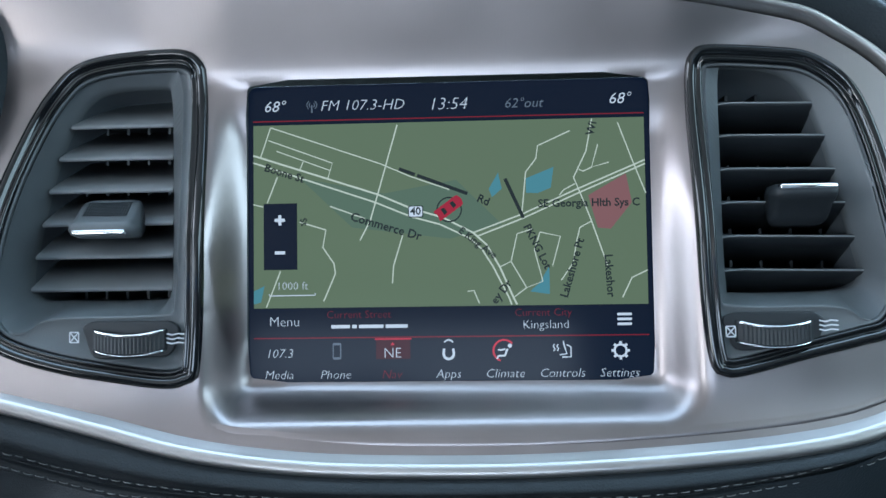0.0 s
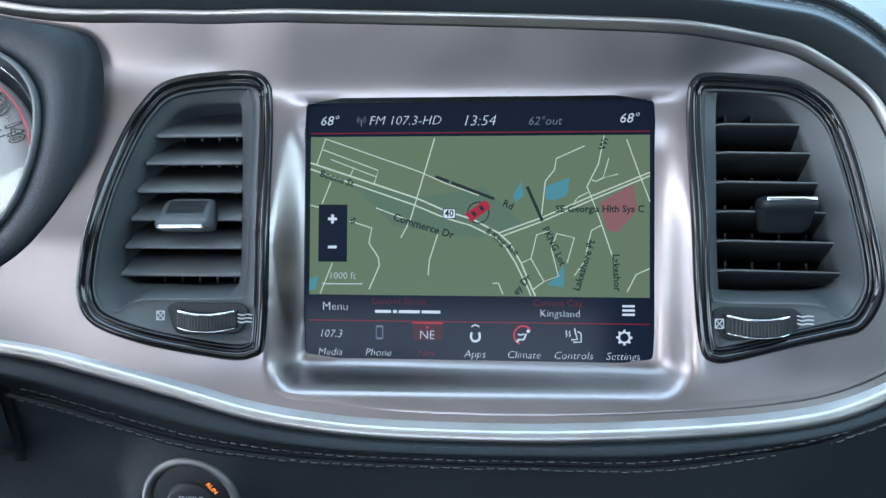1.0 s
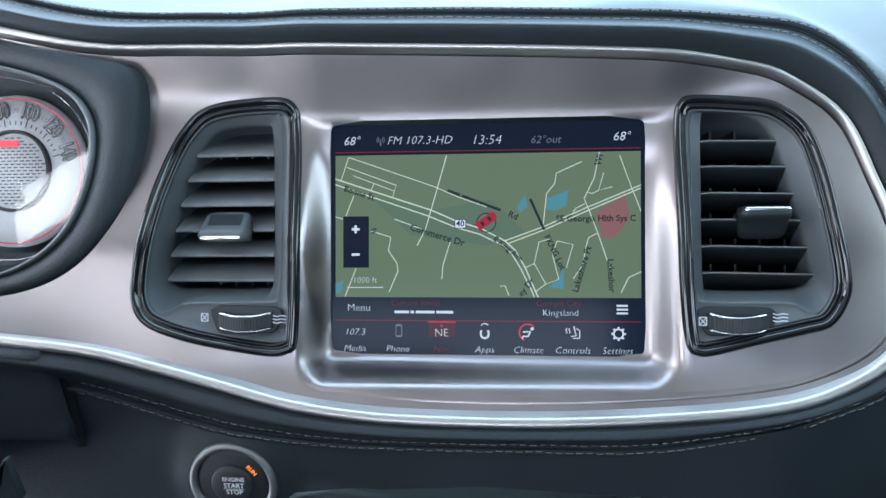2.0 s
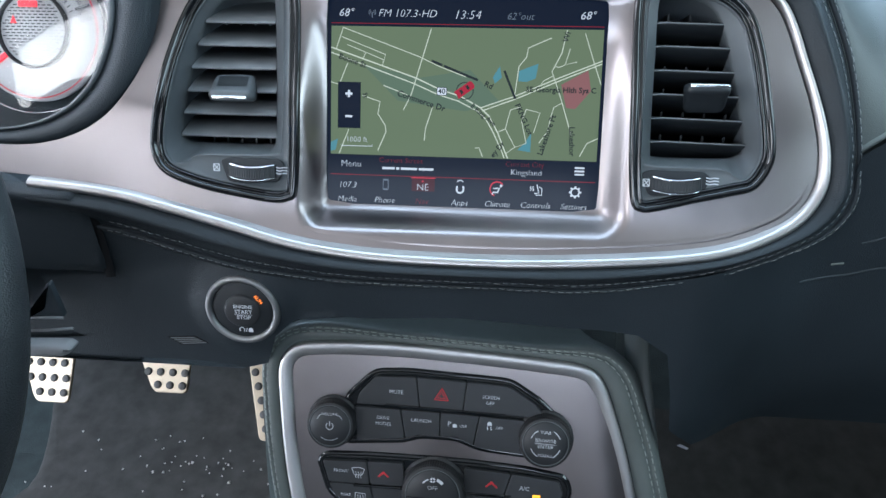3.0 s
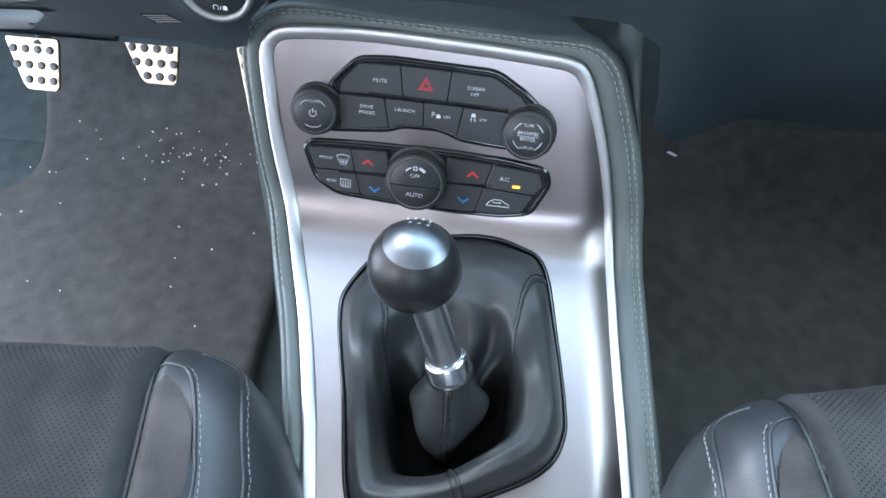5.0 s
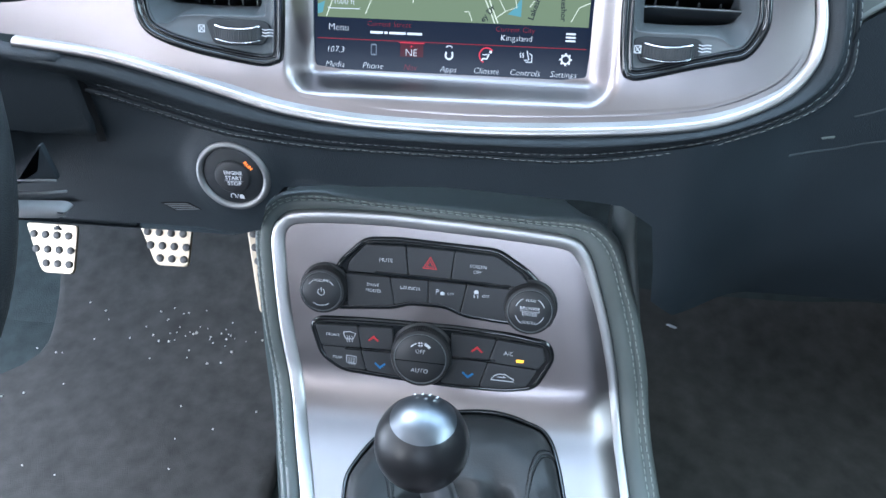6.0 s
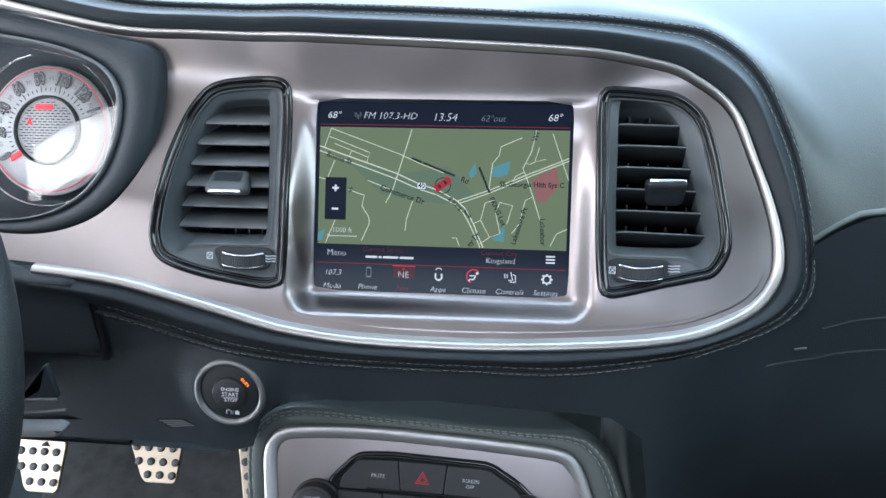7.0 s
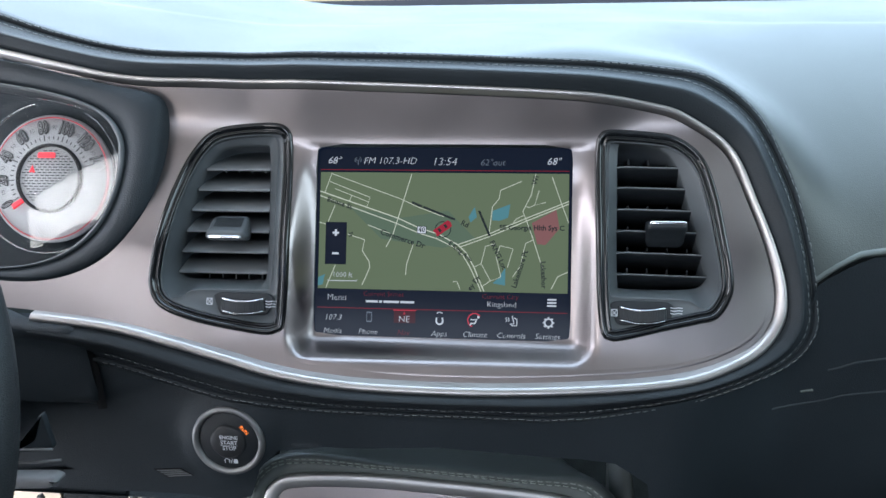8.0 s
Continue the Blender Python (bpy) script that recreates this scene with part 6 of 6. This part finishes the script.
# ---- floor mats, debris ----
def floor_mat(outline, thick, at, label, material=M_MAT):
    """A soft mat with a rolled edge, rising with the carpet towards the pedals."""
    ob = thing("floor_mat", at, label, "floor mat", "floor mats")
    p = curve(outline, 110, True)
    if np.sum(p[:, 0] * np.roll(p[:, 1], -1) - np.roll(p[:, 0], -1) * p[:, 1]) < 0:
        p = p[::-1]
    lie = lambda x, y, h: Vector((float(x), float(y), 0.031 + h + 1.2 * max(float(y) - 0.42, 0) ** 2 + 0.0008 * noise.noise(Vector((float(x) * 9, float(y) * 9, 1.0)))))
    inner = p + 0.004 * outward(p, True)
    bm = sheet(inner, [], 0.014, lambda x, y: lie(x, y, thick))
    loft([[lie(*q, 0.0) for q in p], [lie(*q, 0.6 * thick) for q in p], [lie(*q, thick) for q in inner]], True, bm=bm)
    bmesh.ops.remove_doubles(bm, verts=bm.verts, dist=0.00002)
    part("mat_body", bm, material, ob, "", True)
    return ob


floor_mat([(-0.575, 0.350), (-0.545, 0.372), (-0.522, 0.396), (-0.514, 0.425), (-0.524, 0.465), (-0.540, 0.51), (-0.560, 0.56), (-0.57, 0.60), (-0.55, 0.63), (-0.40, 0.635), (-0.22, 0.635), (-0.18, 0.60), (-0.175, 0.45), (-0.175, 0.2), (-0.15, -0.1), (-0.4, -0.12), (-0.62, -0.1), (-0.66, 0.2), (-0.63, 0.325)], 0.010, (-0.4, 0.3, 0.04), "dark velour floor mat in the driver's footwell")
floor_mat([(0.20, 0.1), (0.20, 0.45), (0.20, 0.60), (0.24, 0.635), (0.45, 0.64), (0.68, 0.635), (0.71, 0.60), (0.71, 0.3), (0.70, -0.1), (0.20, -0.1)], 0.004, (0.45, 0.3, 0.04), "dark velour floor mat in the passenger footwell")
M_CRUMB = mat("pale grit", (0.58, 0.565, 0.52), 0.8, vary=0.15)
rnd = random.Random(4)
bm = bmesh.new()
for i in range(62):
    if i < 40:
        x, y = rnd.gauss(-0.335, 0.055), min(rnd.gauss(0.460, 0.026), 0.498)
    else:
        x, y = rnd.uniform(-0.52, -0.22), rnd.uniform(0.22, 0.52)
    s = rnd.uniform(0.0007, 0.0016) * (1.4 if rnd.random() < 0.15 else 1.0)
    ret = bmesh.ops.create_icosphere(bm, subdivisions=1, radius=s)
    for v in ret["verts"]:
        v.co = v.co * rnd.uniform(0.6, 1.3) + Vector((x, y, 0.042 + 1.2 * max(y - 0.42, 0) ** 2))
me = bpy.data.meshes.new("grit")
bm.to_mesh(me)
bm.free()
tagged(part_mesh("grit", me, M_CRUMB, None), "pale grit scattered on the driver's floor mat", "grit", "", "stuff")
scrap = part("paper_scrap", prism([(0.0, 0.0), (0.010, -0.006), (0.013, -0.004), (0.004, 0.002)], 0.0, 0.0015, lambda a, b, h: Vector((0.246 + a, 0.536 + b, 0.0512 + h)), 0.0005), M_INK, None, "", False)
tagged(scrap, "small white scrap on the passenger floor", "scrap")

# ---- seats ----
M_PERF = mat("perforated suede", (0.036, 0.0355, 0.037), 0.9, 0.0, 0.4, 900, 0.32, 30, spec=0.2)


def seat(cx, side, pivot, label):
    """A front seat cushion with raised bolsters."""
    ob = thing("car_seat", (cx, -0.2, 0.2), label, "car seat", "front seats")

    dy, yaw = 0.0, radians(9.5)

    def front_y(d):
        return np.interp(d, [0.0, 0.10, 0.19, 0.22, 0.247, 0.262, 0.275, 0.285, 0.295], [0.078, 0.076, 0.070, 0.063, 0.050, 0.036, 0.014, -0.010, -0.05])

    def z_of(x, y):
        d = abs(x)
        side = 0.010 * step01(0.17, 0.215, d) - 0.075 * max((d - 0.232) / 0.06, 0) ** 2.0
        roll_off = min(max(y - (front_y(d) - 0.050), 0), 0.0499)
        drop = 0.050 - math.sqrt(0.050 ** 2 - roll_off ** 2)
        seam = -0.009 * math.exp(-((d - 0.199) / 0.0055) ** 2)
        crown = 0.006 * math.cos(min(d / 0.2, 1) * math.pi / 2)
        return 0.280 + side - drop + crown + seam - 0.02 * step01(-0.05, -0.35, y)

    def sm(x, y, h=0.0):
        return put(x, y, z_of(x, y) + h)

    def put(x, y, z):
        a, b = x - side * 0.197, y - 0.068
        return Vector((pivot[0] + math.cos(yaw) * a - math.sin(yaw) * b, pivot[1] + math.sin(yaw) * a + math.cos(yaw) * b, z))

    def skin(name, poly, h, material, label_text=""):
        part(name, sheet(poly, [], 0.005, lambda x, y: sm(x, y, h(abs(x)))), material, ob, label_text)

    def edge(d0, d1, back=0.002, n=40):
        return [(d, front_y(abs(d)) - back) for d in np.linspace(d0, d1, n)]

    ins = np.array([(-0.1992, -0.40), (0.1992, -0.40), (0.1992, -0.05)] + edge(0.1992, -0.1992, 0.004) + [(-0.1992, -0.05)])
    for s2 in (-1, 1):
        # dark tube added for the crease's shade; it also covers the jagged edge
        part("seam", tube([sm(s2 * 0.1994, y, 0.0016) for y in np.linspace(-0.38, front_y(0.1994) - 0.006, 60)], 0.0019, 8), M_DARK, ob, "seam beside the insert, darkened as crease shade")
    base = [(-0.295, -0.42), (0.295, -0.42)] + edge(0.295, -0.295, 0.0, 80)
    skin("cushion", base, lambda d: 0.0, M_SEAT, "smooth black leather bolsters")
    skin("insert", ins, lambda d: 0.0008 + 0.0022 * step01(0.197, 0.186, d), M_PERF, "perforated charcoal suede insert")
    for s2 in (-1, 1):
        pan = curve([(s2 * 0.1996, -0.40), (s2 * 0.1996, -0.02), (s2 * 0.2005, 0.016), (s2 * 0.2065, 0.026), (s2 * 0.216, 0.022), (s2 * 0.227, 0.006), (s2 * 0.234, -0.02), (s2 * 0.236, -0.10), (s2 * 0.237, -0.40)], 70, True)
        skin("bolster_panel", pan, lambda d: 0.0006 + 0.0014 * step01(0.200, 0.208, d), M_SUEDE, "suede bolster panel")
        for off, tip in ((0.2385, 0.203), (0.262, 0.224)):
            yt = front_y(tip) - (0.030 if off < 0.25 else 0.012)
            line = curve([(s2 * off, -0.40), (s2 * off, -0.08), (s2 * (off - 0.003), -0.02 + dy), (s2 * (off - 0.014), yt - 0.010), (s2 * tip, yt)], 70)
            part("piping", tube([sm(x, y, 0.0004) for x, y in line], 0.0014, 8), M_SEAT, ob, "raised seam", True)
            part_mesh("stitching", stitches(line + s2 * np.array([0.0030, 0]), 0.0032, 0.0012, 0.0005, lambda x, y, h: sm(x, y, h), thick=0.00028), M_THREAD, ob, "grey stitching", True, "stuff")
    part("base", loft([[put(x, y, z_of(x, y)) for x, y in base], [put(x * 0.97, y - 0.005, 0.16) for x, y in base], [put(x * 0.90, y - 0.05, 0.05) for x, y in base]], True), M_SEAT, ob, "black seat base")
    # unseen backrest, added to darken what the console face and bezel reflect
    tall = [(0.20, 1.0, -0.37), (0.26, 1.0, -0.385), (0.45, 1.0, -0.43), (0.58, 0.93, -0.47), (0.645, 0.82, -0.485), (0.668, 0.66, -0.49)]
    ring_of = lambda z, f, y: [put(0.245 * f * math.copysign(abs(math.cos(a)) ** 0.5, math.cos(a)), y - 0.05 + 0.05 * math.copysign(abs(math.sin(a)) ** 0.6, math.sin(a)), z) for a in np.linspace(0, 2 * math.pi, 40, False)]
    part("backrest", loft([ring_of(*q) for q in tall], True, True, True), M_SEAT, ob, "unseen black backrest added to darken reflections")
    # punched holes of the insert
    verts, faces = [], []
    gx, gy = np.meshgrid(np.arange(-0.34, 0.34, 0.0031), np.arange(-0.34, 0.34, 0.0031))
    spots = np.stack([(0.80 * gx - 0.60 * gy).ravel(), (0.60 * gx + 0.80 * gy).ravel()], 1)
    spots = spots[(abs(spots[:, 0]) < 0.187) & (spots[:, 1] > -0.15) & (spots[:, 1] < 0.058)]
    hexagon = [(0.00055 * math.cos(a), 0.00055 * math.sin(a)) for a in np.linspace(0, 2 * math.pi, 6, False)]
    for x, y in spots[inside(ins, spots)]:
        z = z_of(x, y) + 0.0014 + 0.0022 * step01(0.197, 0.186, abs(x))
        k = len(verts)
        verts += [tuple(put(x + dx, y + dyy, z)) for dx, dyy in hexagon]
        faces.append(tuple(range(k, k + 6)))
    me = bpy.data.meshes.new("perforation")
    me.from_pydata(verts, [], faces)
    part_mesh("perforation", me, M_HOLE, ob, "punched holes", False, "stuff")
    return ob


seat(-0.357, 1, (-0.159, 0.078), "black leather driver's seat cushion with a perforated suede insert")
seat(0.44, -1, (0.238, 0.094), "black leather passenger seat cushion with a perforated suede insert")
